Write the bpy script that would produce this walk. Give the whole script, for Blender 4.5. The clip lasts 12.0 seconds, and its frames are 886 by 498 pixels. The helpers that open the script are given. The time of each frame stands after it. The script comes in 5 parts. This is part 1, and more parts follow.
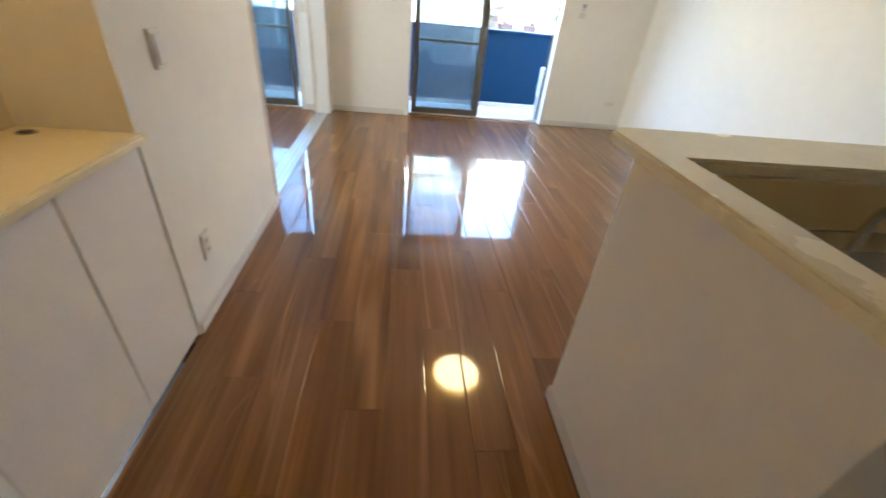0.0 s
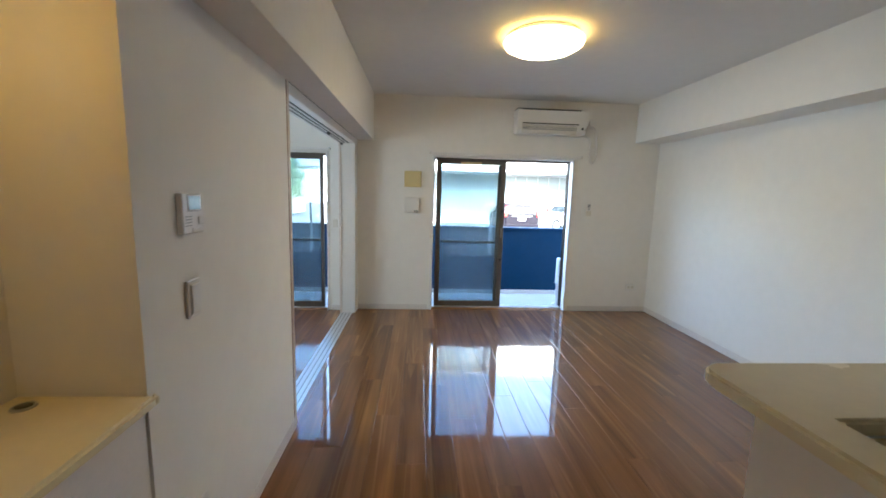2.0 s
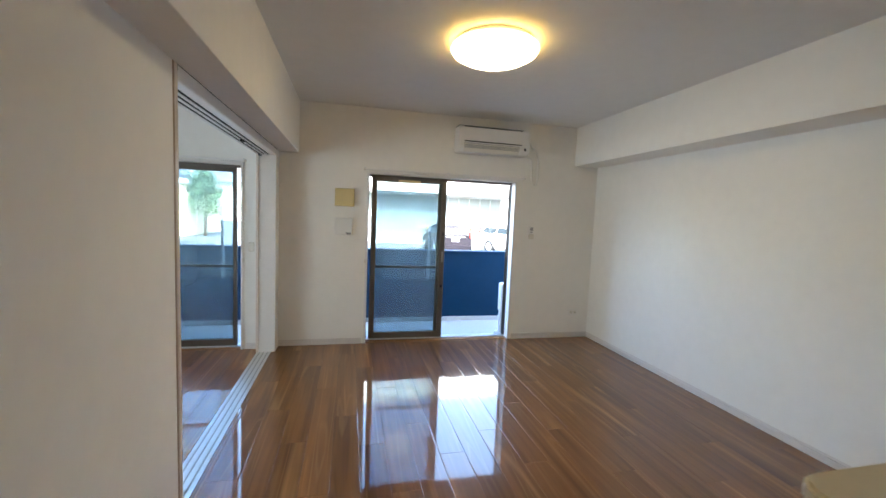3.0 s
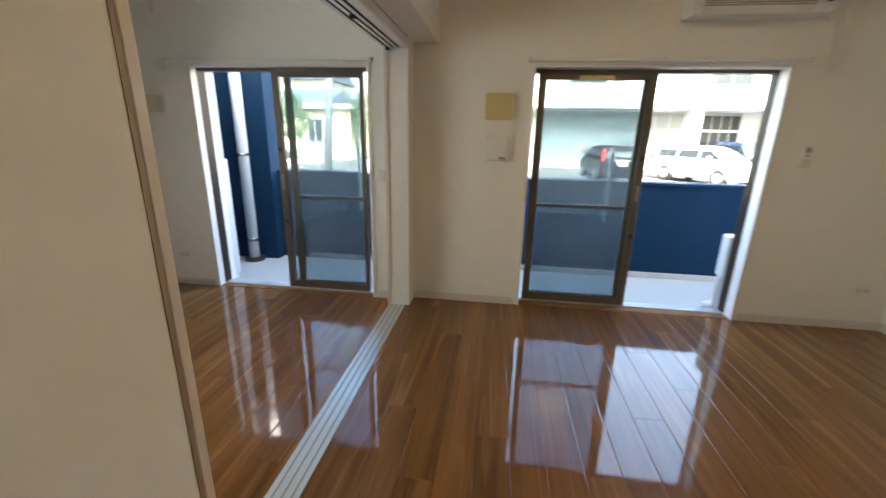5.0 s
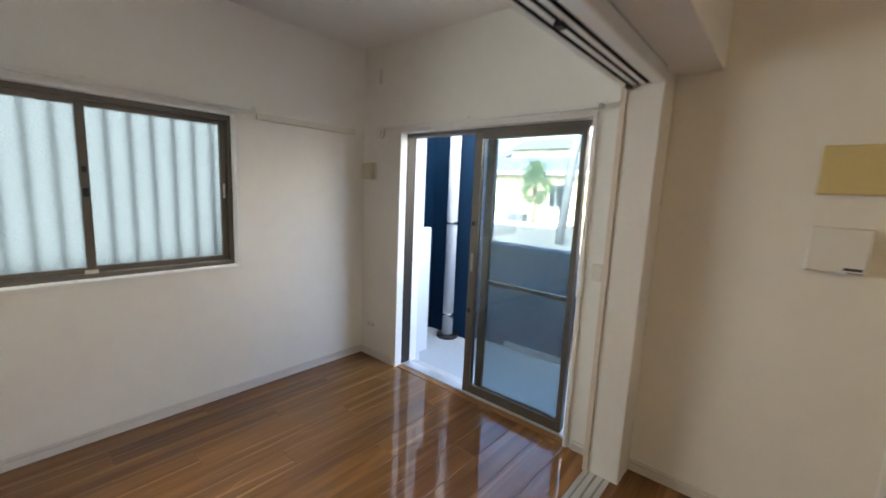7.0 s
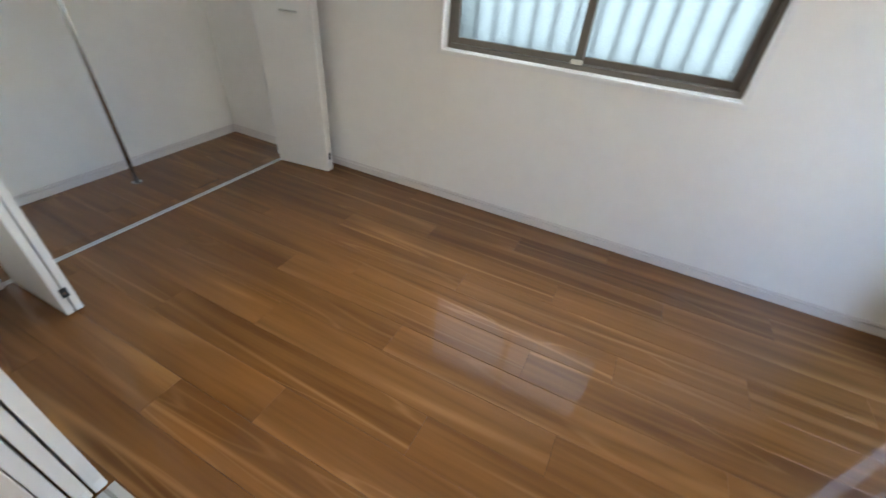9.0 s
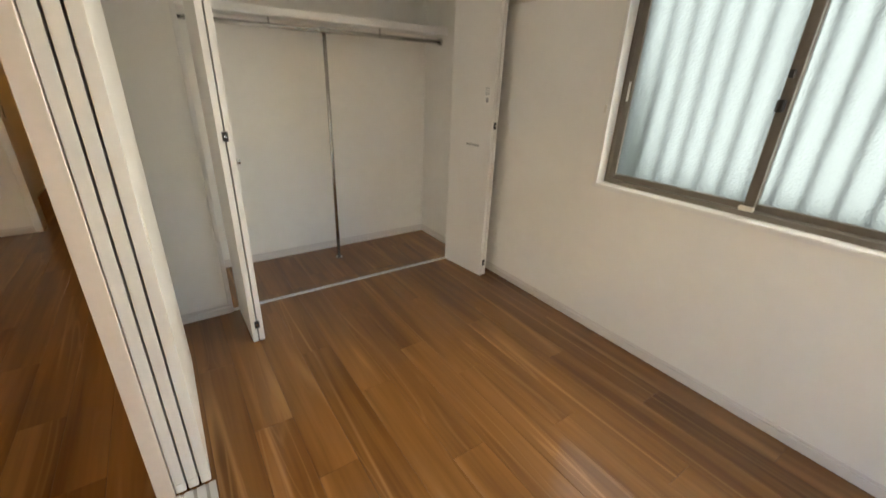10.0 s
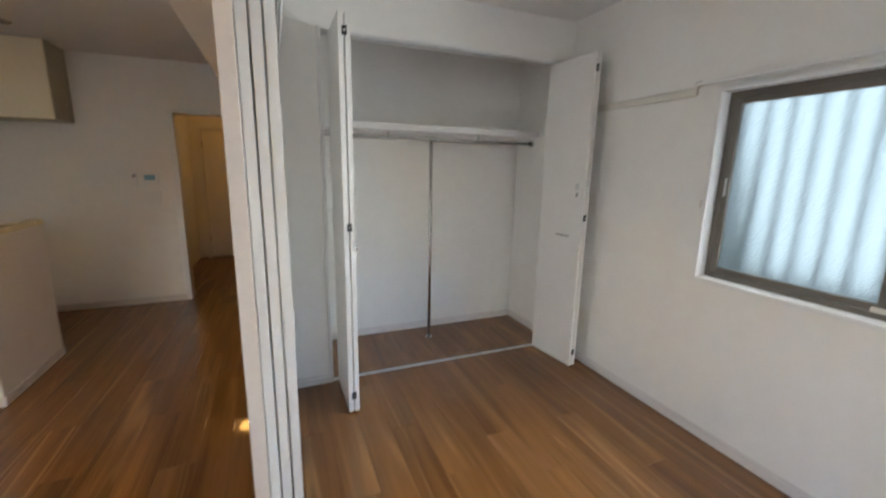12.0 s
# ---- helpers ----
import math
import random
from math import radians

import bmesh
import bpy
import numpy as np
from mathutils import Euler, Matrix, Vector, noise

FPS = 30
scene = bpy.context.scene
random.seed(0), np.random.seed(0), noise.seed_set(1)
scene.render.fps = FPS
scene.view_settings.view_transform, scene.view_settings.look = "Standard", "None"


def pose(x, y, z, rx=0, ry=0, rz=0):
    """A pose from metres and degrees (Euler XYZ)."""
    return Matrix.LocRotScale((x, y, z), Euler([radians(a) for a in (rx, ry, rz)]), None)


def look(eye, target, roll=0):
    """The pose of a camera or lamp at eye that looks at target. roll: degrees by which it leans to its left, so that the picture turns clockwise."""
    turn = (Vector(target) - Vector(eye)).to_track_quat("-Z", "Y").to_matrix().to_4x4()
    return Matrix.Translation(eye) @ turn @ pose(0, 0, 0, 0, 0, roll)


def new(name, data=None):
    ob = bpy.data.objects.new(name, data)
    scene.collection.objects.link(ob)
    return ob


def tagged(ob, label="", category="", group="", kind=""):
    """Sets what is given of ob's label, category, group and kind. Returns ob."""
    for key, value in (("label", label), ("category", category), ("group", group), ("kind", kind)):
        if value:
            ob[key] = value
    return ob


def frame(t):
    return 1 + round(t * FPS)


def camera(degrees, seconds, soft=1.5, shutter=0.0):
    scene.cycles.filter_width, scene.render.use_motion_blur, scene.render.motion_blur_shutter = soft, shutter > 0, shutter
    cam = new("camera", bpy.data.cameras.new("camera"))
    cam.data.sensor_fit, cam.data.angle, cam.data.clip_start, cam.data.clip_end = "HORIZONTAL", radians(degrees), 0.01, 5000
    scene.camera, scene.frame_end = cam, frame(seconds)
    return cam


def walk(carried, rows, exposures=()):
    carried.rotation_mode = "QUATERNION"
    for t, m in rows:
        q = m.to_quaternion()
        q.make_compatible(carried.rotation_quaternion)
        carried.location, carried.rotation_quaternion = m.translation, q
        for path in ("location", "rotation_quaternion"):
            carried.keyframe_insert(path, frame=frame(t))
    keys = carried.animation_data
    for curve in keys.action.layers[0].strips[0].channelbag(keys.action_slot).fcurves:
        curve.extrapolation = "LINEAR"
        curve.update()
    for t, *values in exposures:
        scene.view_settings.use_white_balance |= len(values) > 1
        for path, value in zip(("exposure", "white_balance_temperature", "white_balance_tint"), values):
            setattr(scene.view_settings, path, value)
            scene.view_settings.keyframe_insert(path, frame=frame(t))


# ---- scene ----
cam = camera(95.8, 12.0, 1.5, 0.3)
PATH = [
    (0, (0.228, -0.026, 1.268), (0.459, 1.641, 0.188), 6.2),
    (0.5, (0.187, -0.013, 1.271), (-0.014, 1.68, 0.226), 4.5),
    (1, (0.19, 0.047, 1.291), (-0.018, 1.828, 0.406), 3.6),
    (1.5, (0.163, 0.115, 1.334), (0.087, 2.036, 0.785), 2.1),
    (2, (0.144, 0.204, 1.376), (0.267, 2.18, 1.097), 1.6),
    (2.5, (0.184, 0.367, 1.411), (0.524, 2.332, 1.261), 2.1),
    (2.7, (0.152, 0.463, 1.401), (0.61, 2.405, 1.267), 2.3),
    (4.5, (0.08, 1.455, 1.328), (0.232, 3.357, 0.732), 2.5),
    (5, (0.081, 1.756, 1.332), (-0.165, 3.66, 0.772), 1.2),
    (5.5, (0.104, 2.039, 1.348), (-0.652, 3.815, 0.823), 2.0),
    (6, (0.035, 2.282, 1.386), (-0.918, 4.002, 1.021), 1.4),
    (6.5, (-0.025, 2.483, 1.407), (-1.088, 4.163, 1.184), 0.9),
    (6.7, (-0.041, 2.563, 1.401), (-1.183, 4.19, 1.183), 1.3),
    (8.3, (-0.452, 3.331, 1.285), (-2.093, 3.533, 0.159), 4.9),
    (8.5, (-0.493, 3.326, 1.276), (-2.105, 3.237, 0.095), 5.0),
    (9, (-0.644, 3.422, 1.266), (-2.107, 2.765, 0.071), 5.1),
    (9.5, (-0.731, 3.536, 1.283), (-1.953, 2.365, 0.219), 5.1),
    (10, (-0.785, 3.679, 1.339), (-1.846, 2.176, 0.556), 2.4),
    (10.5, (-0.788, 3.731, 1.393), (-1.874, 2.108, 0.961), 0.9),
    (11, (-0.785, 3.765, 1.421), (-1.857, 2.078, 1.336), 0.1),
    (11.5, (-0.759, 3.782, 1.423), (-1.756, 2.049, 1.367), -0.2),
    (12, (-0.678, 3.766, 1.386), (-1.431, 1.957, 0.987), 1.1),
]
EXPO = [(0.0, 5.6, 6000, 2), (0.5, 5.5, 5900, 1), (1.0, 5.25, 5850, 2), (1.5, 4.9, 5750, 2), (2.2, 4.8, 5600, 2), (2.7, 4.8, 5700, 3), (4.3, 4.4, 6700, 4), (5.3, 4.4, 7100, 5),
        (6.7, 4.45, 7000, 7), (8.5, 4.72, 6800, 7), (9.0, 4.9, 6400, 6), (9.5, 4.95, 7400, 7), (10.5, 4.85, 8300, 10), (11.0, 4.9, 8300, 11), (11.5, 4.92, 6900, 7), (12.0, 4.95, 6400, 8)]
walk(cam, [(t, look(eye, target, roll)) for t, eye, target, roll in PATH], EXPO)

# ---- world and sun ----
world = bpy.data.worlds.new("sky")
scene.world = world
world.use_nodes = True
_nt = world.node_tree
_sky = _nt.nodes.new("ShaderNodeTexSky")
_sky.sky_type = "NISHITA"
_sky.sun_disc = False
_sky.dust_density = 4.0
_sky.sun_elevation = radians(45.4)
_sky.sun_rotation = radians(162.6)
_nt.links.new(_sky.outputs[0], _nt.nodes["Background"].inputs[0])
_nt.nodes["Background"].inputs[1].default_value = 0.15
sun = new("sun", bpy.data.lights.new("sun", "SUN"))
sun.data.energy, sun.data.angle, sun.data.color = 2.1, radians(0.5), (1.0, 0.95, 0.87)
sun.matrix_world = look((5, -16, 17), (0, 0, 0))
# added area lamp behind the frosted window's bars, standing in for sky light
fill_light = new("window_skylight", bpy.data.lights.new("window_skylight", "AREA"))
fill_light.data.shape, fill_light.data.size, fill_light.data.size_y = "RECTANGLE", 1.75, 1.35
fill_light.data.energy, fill_light.data.color = 5.6, (0.95, 0.99, 1.0)
fill_light.matrix_world = look((-3.24, 3.09, 1.42), (0.0, 3.09, 0.2))


# ---- materials ----
def mat(name, color, rough=0.5, metal=0.0, noise_scale=0.0, vary=0.0, bump=0.0, bump_scale=0.0, coat=0.0, emit=0.0):
    """A principled material with two scales of variation and a fine relief."""
    m = bpy.data.materials.new(name)
    m.use_nodes = True
    nt = m.node_tree
    b = nt.nodes["Principled BSDF"]
    b.inputs["Base Color"].default_value = (*color, 1)
    b.inputs["Roughness"].default_value = rough
    b.inputs["Metallic"].default_value = metal
    b.inputs["Coat Weight"].default_value = coat
    b.inputs["Coat Roughness"].default_value = 0.05
    pos = nt.nodes.new("ShaderNodeNewGeometry").outputs["Position"]
    if vary:
        n1 = nt.nodes.new("ShaderNodeTexNoise")
        n1.inputs["Scale"].default_value = noise_scale
        n1.inputs["Detail"].default_value = 6
        nt.links.new(pos, n1.inputs["Vector"])
        n2 = nt.nodes.new("ShaderNodeTexNoise")
        n2.inputs["Scale"].default_value = noise_scale * 9
        nt.links.new(pos, n2.inputs["Vector"])
        mx = nt.nodes.new("ShaderNodeMath")
        mx.operation = "ADD"
        nt.links.new(n1.outputs[0], mx.inputs[0])
        nt.links.new(n2.outputs[0], mx.inputs[1])
        mr = nt.nodes.new("ShaderNodeMapRange")
        mr.inputs["From Min"].default_value, mr.inputs["From Max"].default_value = 0.6, 1.4
        mr.inputs["To Min"].default_value, mr.inputs["To Max"].default_value = 1 - vary, 1 + vary
        nt.links.new(mx.outputs[0], mr.inputs["Value"])
        hs = nt.nodes.new("ShaderNodeHueSaturation")
        hs.inputs["Color"].default_value = (*color, 1)
        nt.links.new(mr.outputs[0], hs.inputs["Value"])
        nt.links.new(hs.outputs[0], b.inputs["Base Color"])
        rr = nt.nodes.new("ShaderNodeMapRange")
        rr.inputs["From Min"].default_value, rr.inputs["From Max"].default_value = 0.3, 0.7
        rr.inputs["To Min"].default_value, rr.inputs["To Max"].default_value = rough * 0.8, min(1, rough * 1.2)
        nt.links.new(n1.outputs[0], rr.inputs["Value"])
        nt.links.new(rr.outputs[0], b.inputs["Roughness"])
    if bump:
        nb = nt.nodes.new("ShaderNodeTexNoise")
        nb.inputs["Scale"].default_value = bump_scale
        nb.inputs["Detail"].default_value = 4
        nt.links.new(pos, nb.inputs["Vector"])
        bp = nt.nodes.new("ShaderNodeBump")
        bp.inputs["Strength"].default_value = bump
        bp.inputs["Distance"].default_value = 0.002
        nt.links.new(nb.outputs[0], bp.inputs["Height"])
        nt.links.new(bp.outputs[0], b.inputs["Normal"])
    if emit:
        b.inputs["Emission Color"].default_value = (*color, 1)
        b.inputs["Emission Strength"].default_value = emit
    return m


def wood_floor():
    """Glossy brown laminate with pale streaks along the boards; each board has its own tone."""
    m = bpy.data.materials.new("floor_laminate")
    m.use_nodes = True
    nt = m.node_tree
    b = nt.nodes["Principled BSDF"]
    geo = nt.nodes.new("ShaderNodeNewGeometry")
    info = nt.nodes.new("ShaderNodeObjectInfo")
    off = nt.nodes.new("ShaderNodeCombineXYZ")
    mul = nt.nodes.new("ShaderNodeMath")
    mul.operation = "MULTIPLY"
    mul.inputs[1].default_value = 37.0
    nt.links.new(info.outputs["Random"], mul.inputs[0])
    nt.links.new(mul.outputs[0], off.inputs[0])
    nt.links.new(mul.outputs[0], off.inputs[2])
    add = nt.nodes.new("ShaderNodeVectorMath")
    nt.links.new(geo.outputs["Position"], add.inputs[0])
    nt.links.new(off.outputs[0], add.inputs[1])

    def stretched(sx, sy, detail, rough=0.6, dist=0.0):
        mp = nt.nodes.new("ShaderNodeMapping")
        mp.inputs["Scale"].default_value = (sx, sy, 1)
        nt.links.new(add.outputs[0], mp.inputs["Vector"])
        n = nt.nodes.new("ShaderNodeTexNoise")
        n.inputs["Scale"].default_value = 1
        n.inputs["Detail"].default_value = detail
        n.inputs["Roughness"].default_value = rough
        n.inputs["Distortion"].default_value = dist
        nt.links.new(mp.outputs[0], n.inputs["Vector"])
        return n.outputs[0]

    broad, grain, fine = stretched(7, 0.55, 2, 0.5, 0.8), stretched(26, 0.8, 2, 0.5, 0.6), stretched(60, 3, 2)
    ramp = nt.nodes.new("ShaderNodeValToRGB")
    e = ramp.color_ramp.elements
    e[0].position, e[0].color = 0.36, (0.108, 0.042, 0.0105, 1)
    e[1].position, e[1].color = 0.76, (0.310, 0.145, 0.044, 1)
    mid = ramp.color_ramp.elements.new(0.53)
    mid.color = (0.182, 0.076, 0.0205, 1)
    hi = ramp.color_ramp.elements.new(0.66)
    hi.color = (0.218, 0.094, 0.0265, 1)
    s1 = nt.nodes.new("ShaderNodeMath")
    s1.operation = "MULTIPLY_ADD"
    s1.inputs[1].default_value = 0.66
    nt.links.new(broad, s1.inputs[0])
    s2 = nt.nodes.new("ShaderNodeMath")
    s2.operation = "MULTIPLY"
    s2.inputs[1].default_value = 0.38
    nt.links.new(grain, s2.inputs[0])
    nt.links.new(s2.outputs[0], s1.inputs[2])
    nt.links.new(s1.outputs[0], ramp.inputs[0])

    def vein(sx, sy, width, strength, dist):
        """Pale line where a long, slow noise crosses its middle."""
        away = nt.nodes.new("ShaderNodeMath")
        away.operation = "SUBTRACT"
        away.inputs[1].default_value = 0.5
        nt.links.new(stretched(sx, sy, 1, 0.4, dist), away.inputs[0])
        size = nt.nodes.new("ShaderNodeMath")
        size.operation = "ABSOLUTE"
        nt.links.new(away.outputs[0], size.inputs[0])
        mr = nt.nodes.new("ShaderNodeMapRange")
        mr.interpolation_type = "SMOOTHSTEP"
        mr.inputs["From Min"].default_value, mr.inputs["From Max"].default_value = 0.0, width
        mr.inputs["To Min"].default_value, mr.inputs["To Max"].default_value = strength, 0.0
        nt.links.new(size.outputs[0], mr.inputs["Value"])
        return mr.outputs[0]

    veins = nt.nodes.new("ShaderNodeMath")
    veins.operation = "MAXIMUM"
    nt.links.new(vein(5.5, 0.22, 0.034, 0.42, 0.15), veins.inputs[0])
    nt.links.new(vein(9, 0.60, 0.022, 0.24, 0.6), veins.inputs[1])
    worn = nt.nodes.new("ShaderNodeMath")
    worn.operation = "MULTIPLY"
    fade = nt.nodes.new("ShaderNodeMapRange")
    fade.inputs["From Min"].default_value, fade.inputs["From Max"].default_value = 0.35, 0.60
    nt.links.new(stretched(5, 0.9, 1), fade.inputs["Value"])
    nt.links.new(veins.outputs[0], worn.inputs[0])
    nt.links.new(fade.outputs[0], worn.inputs[1])
    pale = nt.nodes.new("ShaderNodeMix")
    pale.data_type = "RGBA"
    nt.links.new(worn.outputs[0], pale.inputs[0])
    nt.links.new(ramp.outputs[0], pale.inputs[6])
    pale.inputs[7].default_value = (0.44, 0.235, 0.088, 1)
    hs = nt.nodes.new("ShaderNodeHueSaturation")
    nt.links.new(pale.outputs[2], hs.inputs["Color"])
    tone = nt.nodes.new("ShaderNodeMapRange")
    tone.inputs["To Min"].default_value, tone.inputs["To Max"].default_value = 0.93, 1.06
    nt.links.new(info.outputs["Random"], tone.inputs["Value"])
    ft = nt.nodes.new("ShaderNodeMapRange")
    ft.inputs["To Min"].default_value, ft.inputs["To Max"].default_value = 0.84, 1.18
    nt.links.new(fine, ft.inputs["Value"])
    tm = nt.nodes.new("ShaderNodeMath")
    tm.operation = "MULTIPLY"
    nt.links.new(tone.outputs[0], tm.inputs[0])
    nt.links.new(ft.outputs[0], tm.inputs[1])
    nt.links.new(tm.outputs[0], hs.inputs["Value"])
    nt.links.new(hs.outputs[0], b.inputs["Base Color"])
    rr = nt.nodes.new("ShaderNodeMapRange")
    rr.inputs["To Min"].default_value, rr.inputs["To Max"].default_value = 0.30, 0.40
    nt.links.new(grain, rr.inputs["Value"])
    nt.links.new(rr.outputs[0], b.inputs["Roughness"])
    b.inputs["Specular IOR Level"].default_value = 0.05
    b.inputs["Coat Weight"].default_value = 0.9
    b.inputs["Coat IOR"].default_value = 1.58
    b.inputs["Coat Roughness"].default_value = 0.05
    wave = nt.nodes.new("ShaderNodeTexNoise")
    wave.inputs["Scale"].default_value = 14
    nt.links.new(geo.outputs["Position"], wave.inputs["Vector"])
    bp = nt.nodes.new("ShaderNodeBump")
    bp.inputs["Strength"].default_value = 0.03
    bp.inputs["Distance"].default_value = 0.003
    nt.links.new(wave.outputs[0], bp.inputs["Height"])
    nt.links.new(bp.outputs[0], b.inputs["Normal"])
    nt.links.new(bp.outputs[0], b.inputs["Coat Normal"])
    return m


def glass(name, rough=0.0, tint=(0.95, 0.98, 0.97), bump=0.0, scale=60.0):
    """Thin window glass; with roughness and relief it is frosted."""
    m = bpy.data.materials.new(name)
    m.use_nodes = True
    nt = m.node_tree
    b = nt.nodes["Principled BSDF"]
    b.inputs["Base Color"].default_value = (*tint, 1)
    b.inputs["Transmission Weight"].default_value = 1.0
    b.inputs["Roughness"].default_value = rough
    b.inputs["IOR"].default_value = 1.45 if not rough else 1.2
    if bump:
        pos = nt.nodes.new("ShaderNodeNewGeometry").outputs["Position"]
        v = nt.nodes.new("ShaderNodeTexVoronoi")
        v.inputs["Scale"].default_value = scale
        nt.links.new(pos, v.inputs["Vector"])
        bp = nt.nodes.new("ShaderNodeBump")
        bp.inputs["Strength"].default_value = bump
        bp.inputs["Distance"].default_value = 0.003
        nt.links.new(v.outputs[0], bp.inputs["Height"])
        nt.links.new(bp.outputs[0], b.inputs["Normal"])
    return m


def mesh_screen():
    """Fine grey insect netting: mostly holes, some thread."""
    m = bpy.data.materials.new("insect_netting")
    m.use_nodes = True
    nt = m.node_tree
    out = nt.nodes["Material Output"]
    d = nt.nodes.new("ShaderNodeBsdfDiffuse")
    d.inputs[0].default_value = (0.23, 0.245, 0.245, 1)
    tl = nt.nodes.new("ShaderNodeBsdfTranslucent")
    tl.inputs[0].default_value = (0.23, 0.245, 0.245, 1)
    dm = nt.nodes.new("ShaderNodeMixShader")
    nt.links.new(d.outputs[0], dm.inputs[1])
    nt.links.new(tl.outputs[0], dm.inputs[2])
    tr = nt.nodes.new("ShaderNodeBsdfTransparent")
    mx = nt.nodes.new("ShaderNodeMixShader")
    mx.inputs[0].default_value = 0.26
    nt.links.new(tr.outputs[0], mx.inputs[1])
    nt.links.new(dm.outputs[0], mx.inputs[2])
    nt.links.new(mx.outputs[0], out.inputs[0])
    return m


WALL = mat("white_wallpaper", (0.84, 0.815, 0.77), 0.75, noise_scale=1.3, vary=0.025, bump=0.35, bump_scale=420)
CEIL = mat("ceiling_paper", (0.82, 0.81, 0.785), 0.85, noise_scale=1.1, vary=0.025, bump=0.3, bump_scale=380)
SKIRT = mat("skirting_vinyl", (0.70, 0.655, 0.62), 0.45, noise_scale=5, vary=0.03)
TRIM = mat("white_trim", (0.80, 0.78, 0.76), 0.42, noise_scale=5, vary=0.03)
JAMB = mat("jamb_trim", (0.70, 0.61, 0.54), 0.4, noise_scale=5, vary=0.04)
# Brown for the jamb's dark edge line, its shading put into colour.
JAMBSHADE = mat("brown_shade_strip", (0.34, 0.25, 0.18), 0.5, noise_scale=5, vary=0.05)
PANEL = mat("white_door_laminate", (0.78, 0.75, 0.71), 0.38, noise_scale=7, vary=0.02, bump=0.06, bump_scale=200)
CABINET = mat("pale_cabinet_laminate", (0.83, 0.79, 0.77), 0.38, noise_scale=9, vary=0.03, bump=0.05, bump_scale=300)
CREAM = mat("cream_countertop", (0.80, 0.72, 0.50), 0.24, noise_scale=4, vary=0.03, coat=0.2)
# Panel cream made yellower and darker; warm kitchen light is put into the colour.
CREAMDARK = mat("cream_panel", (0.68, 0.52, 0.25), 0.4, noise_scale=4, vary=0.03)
CREAMPLATE = mat("aged_cream_plastic", (0.66, 0.54, 0.27), 0.5, noise_scale=8, vary=0.05)
PLASTIC = mat("white_plastic", (0.80, 0.78, 0.75), 0.35, noise_scale=14, vary=0.02)
OFFPLASTIC = mat("ivory_plastic", (0.72, 0.68, 0.60), 0.4, noise_scale=14, vary=0.03)
AGEDIVORY = mat("aged_ivory_plastic", (0.62, 0.57, 0.43), 0.45, noise_scale=10, vary=0.04)
GREYPLASTIC = mat("grey_plastic", (0.33, 0.33, 0.33), 0.45, noise_scale=14, vary=0.04)
BLACK = mat("black_plastic", (0.015, 0.015, 0.016), 0.45, noise_scale=14, vary=0.1)
INK = mat("printed_ink", (0.06, 0.06, 0.07), 0.7, noise_scale=20, vary=0.05)
SCREENLCD = mat("lcd_screen", (0.16, 0.32, 0.40), 0.25, noise_scale=9, vary=0.1)
BRONZE = mat("bronze_aluminium", (0.155, 0.136, 0.116), 0.40, 0.45, noise_scale=12, vary=0.08)
BRONZEDARK = mat("dark_bronze_aluminium", (0.060, 0.049, 0.041), 0.42, 0.45, noise_scale=12, vary=0.08)
BARGREY = mat("grey_painted_bars", (0.40, 0.47, 0.52), 0.5, noise_scale=9, vary=0.05)
ALU = mat("bright_aluminium", (0.66, 0.67, 0.68), 0.42, 0.8, noise_scale=6, vary=0.02)
SILLWOOD = mat("brown_sill_laminate", (0.26, 0.125, 0.05), 0.2, noise_scale=12, vary=0.12, coat=0.4)
STEEL = mat("brushed_steel", (0.55, 0.54, 0.52), 0.22, 1.0, noise_scale=20, vary=0.07)
BLUE = mat("dark_blue_paint", (0.0016, 0.0225, 0.057), 0.75, noise_scale=2.2, vary=0.10, bump=0.2, bump_scale=120)
BLUE.node_tree.nodes["Principled BSDF"].inputs["Specular IOR Level"].default_value = 0.2
BALFLOOR = mat("balcony_vinyl", (0.33, 0.36, 0.37), 0.6, noise_scale=3, vary=0.06, bump=0.3, bump_scale=90)
OUTWHITE = mat("white_exterior_paint", (0.62, 0.63, 0.64), 0.6, noise_scale=0.8, vary=0.04, bump=0.2, bump_scale=60)
SUBFLOOR = mat("dark_floor_joint", (0.03, 0.014, 0.007), 0.8, noise_scale=6, vary=0.1)
LAMINATE = wood_floor()
GLASS = glass("clear_glass", 0.0, (0.66, 0.76, 0.80))
FROST = glass("patterned_frosted_glass", 0.50, (0.033, 0.041, 0.047), 0.9, 100)
NETTING = mesh_screen()
SHADE = mat("warm_lamp_shade", (1.0, 0.74, 0.40), 0.5, emit=0.72)
SHADERIM = mat("yellow_lamp_rim", (1.0, 0.62, 0.17), 0.5, emit=0.33)
HALLGLOW = mat("hall_lamp_diffuser", (1.0, 0.50, 0.13), 0.5, emit=0.58)
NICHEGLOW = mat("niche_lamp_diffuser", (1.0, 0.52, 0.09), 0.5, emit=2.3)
ASPHALT = mat("pale_worn_asphalt", (0.085, 0.085, 0.084), 0.9, noise_scale=0.5, vary=0.12, bump=0.6, bump_scale=25)
CONCRETE = mat("pale_concrete", (0.46, 0.45, 0.43), 0.85, noise_scale=0.9, vary=0.08, bump=0.4, bump_scale=30)
ROADPAINT = mat("white_road_paint", (0.75, 0.75, 0.73), 0.7, noise_scale=4, vary=0.1)
FACADE = mat("white_facade", (0.46, 0.47, 0.465), 0.7, noise_scale=0.35, vary=0.04, bump=0.2, bump_scale=20)
GARAGEWALL = mat("pale_green_wall", (0.36, 0.41, 0.41), 0.7, noise_scale=0.5, vary=0.05)
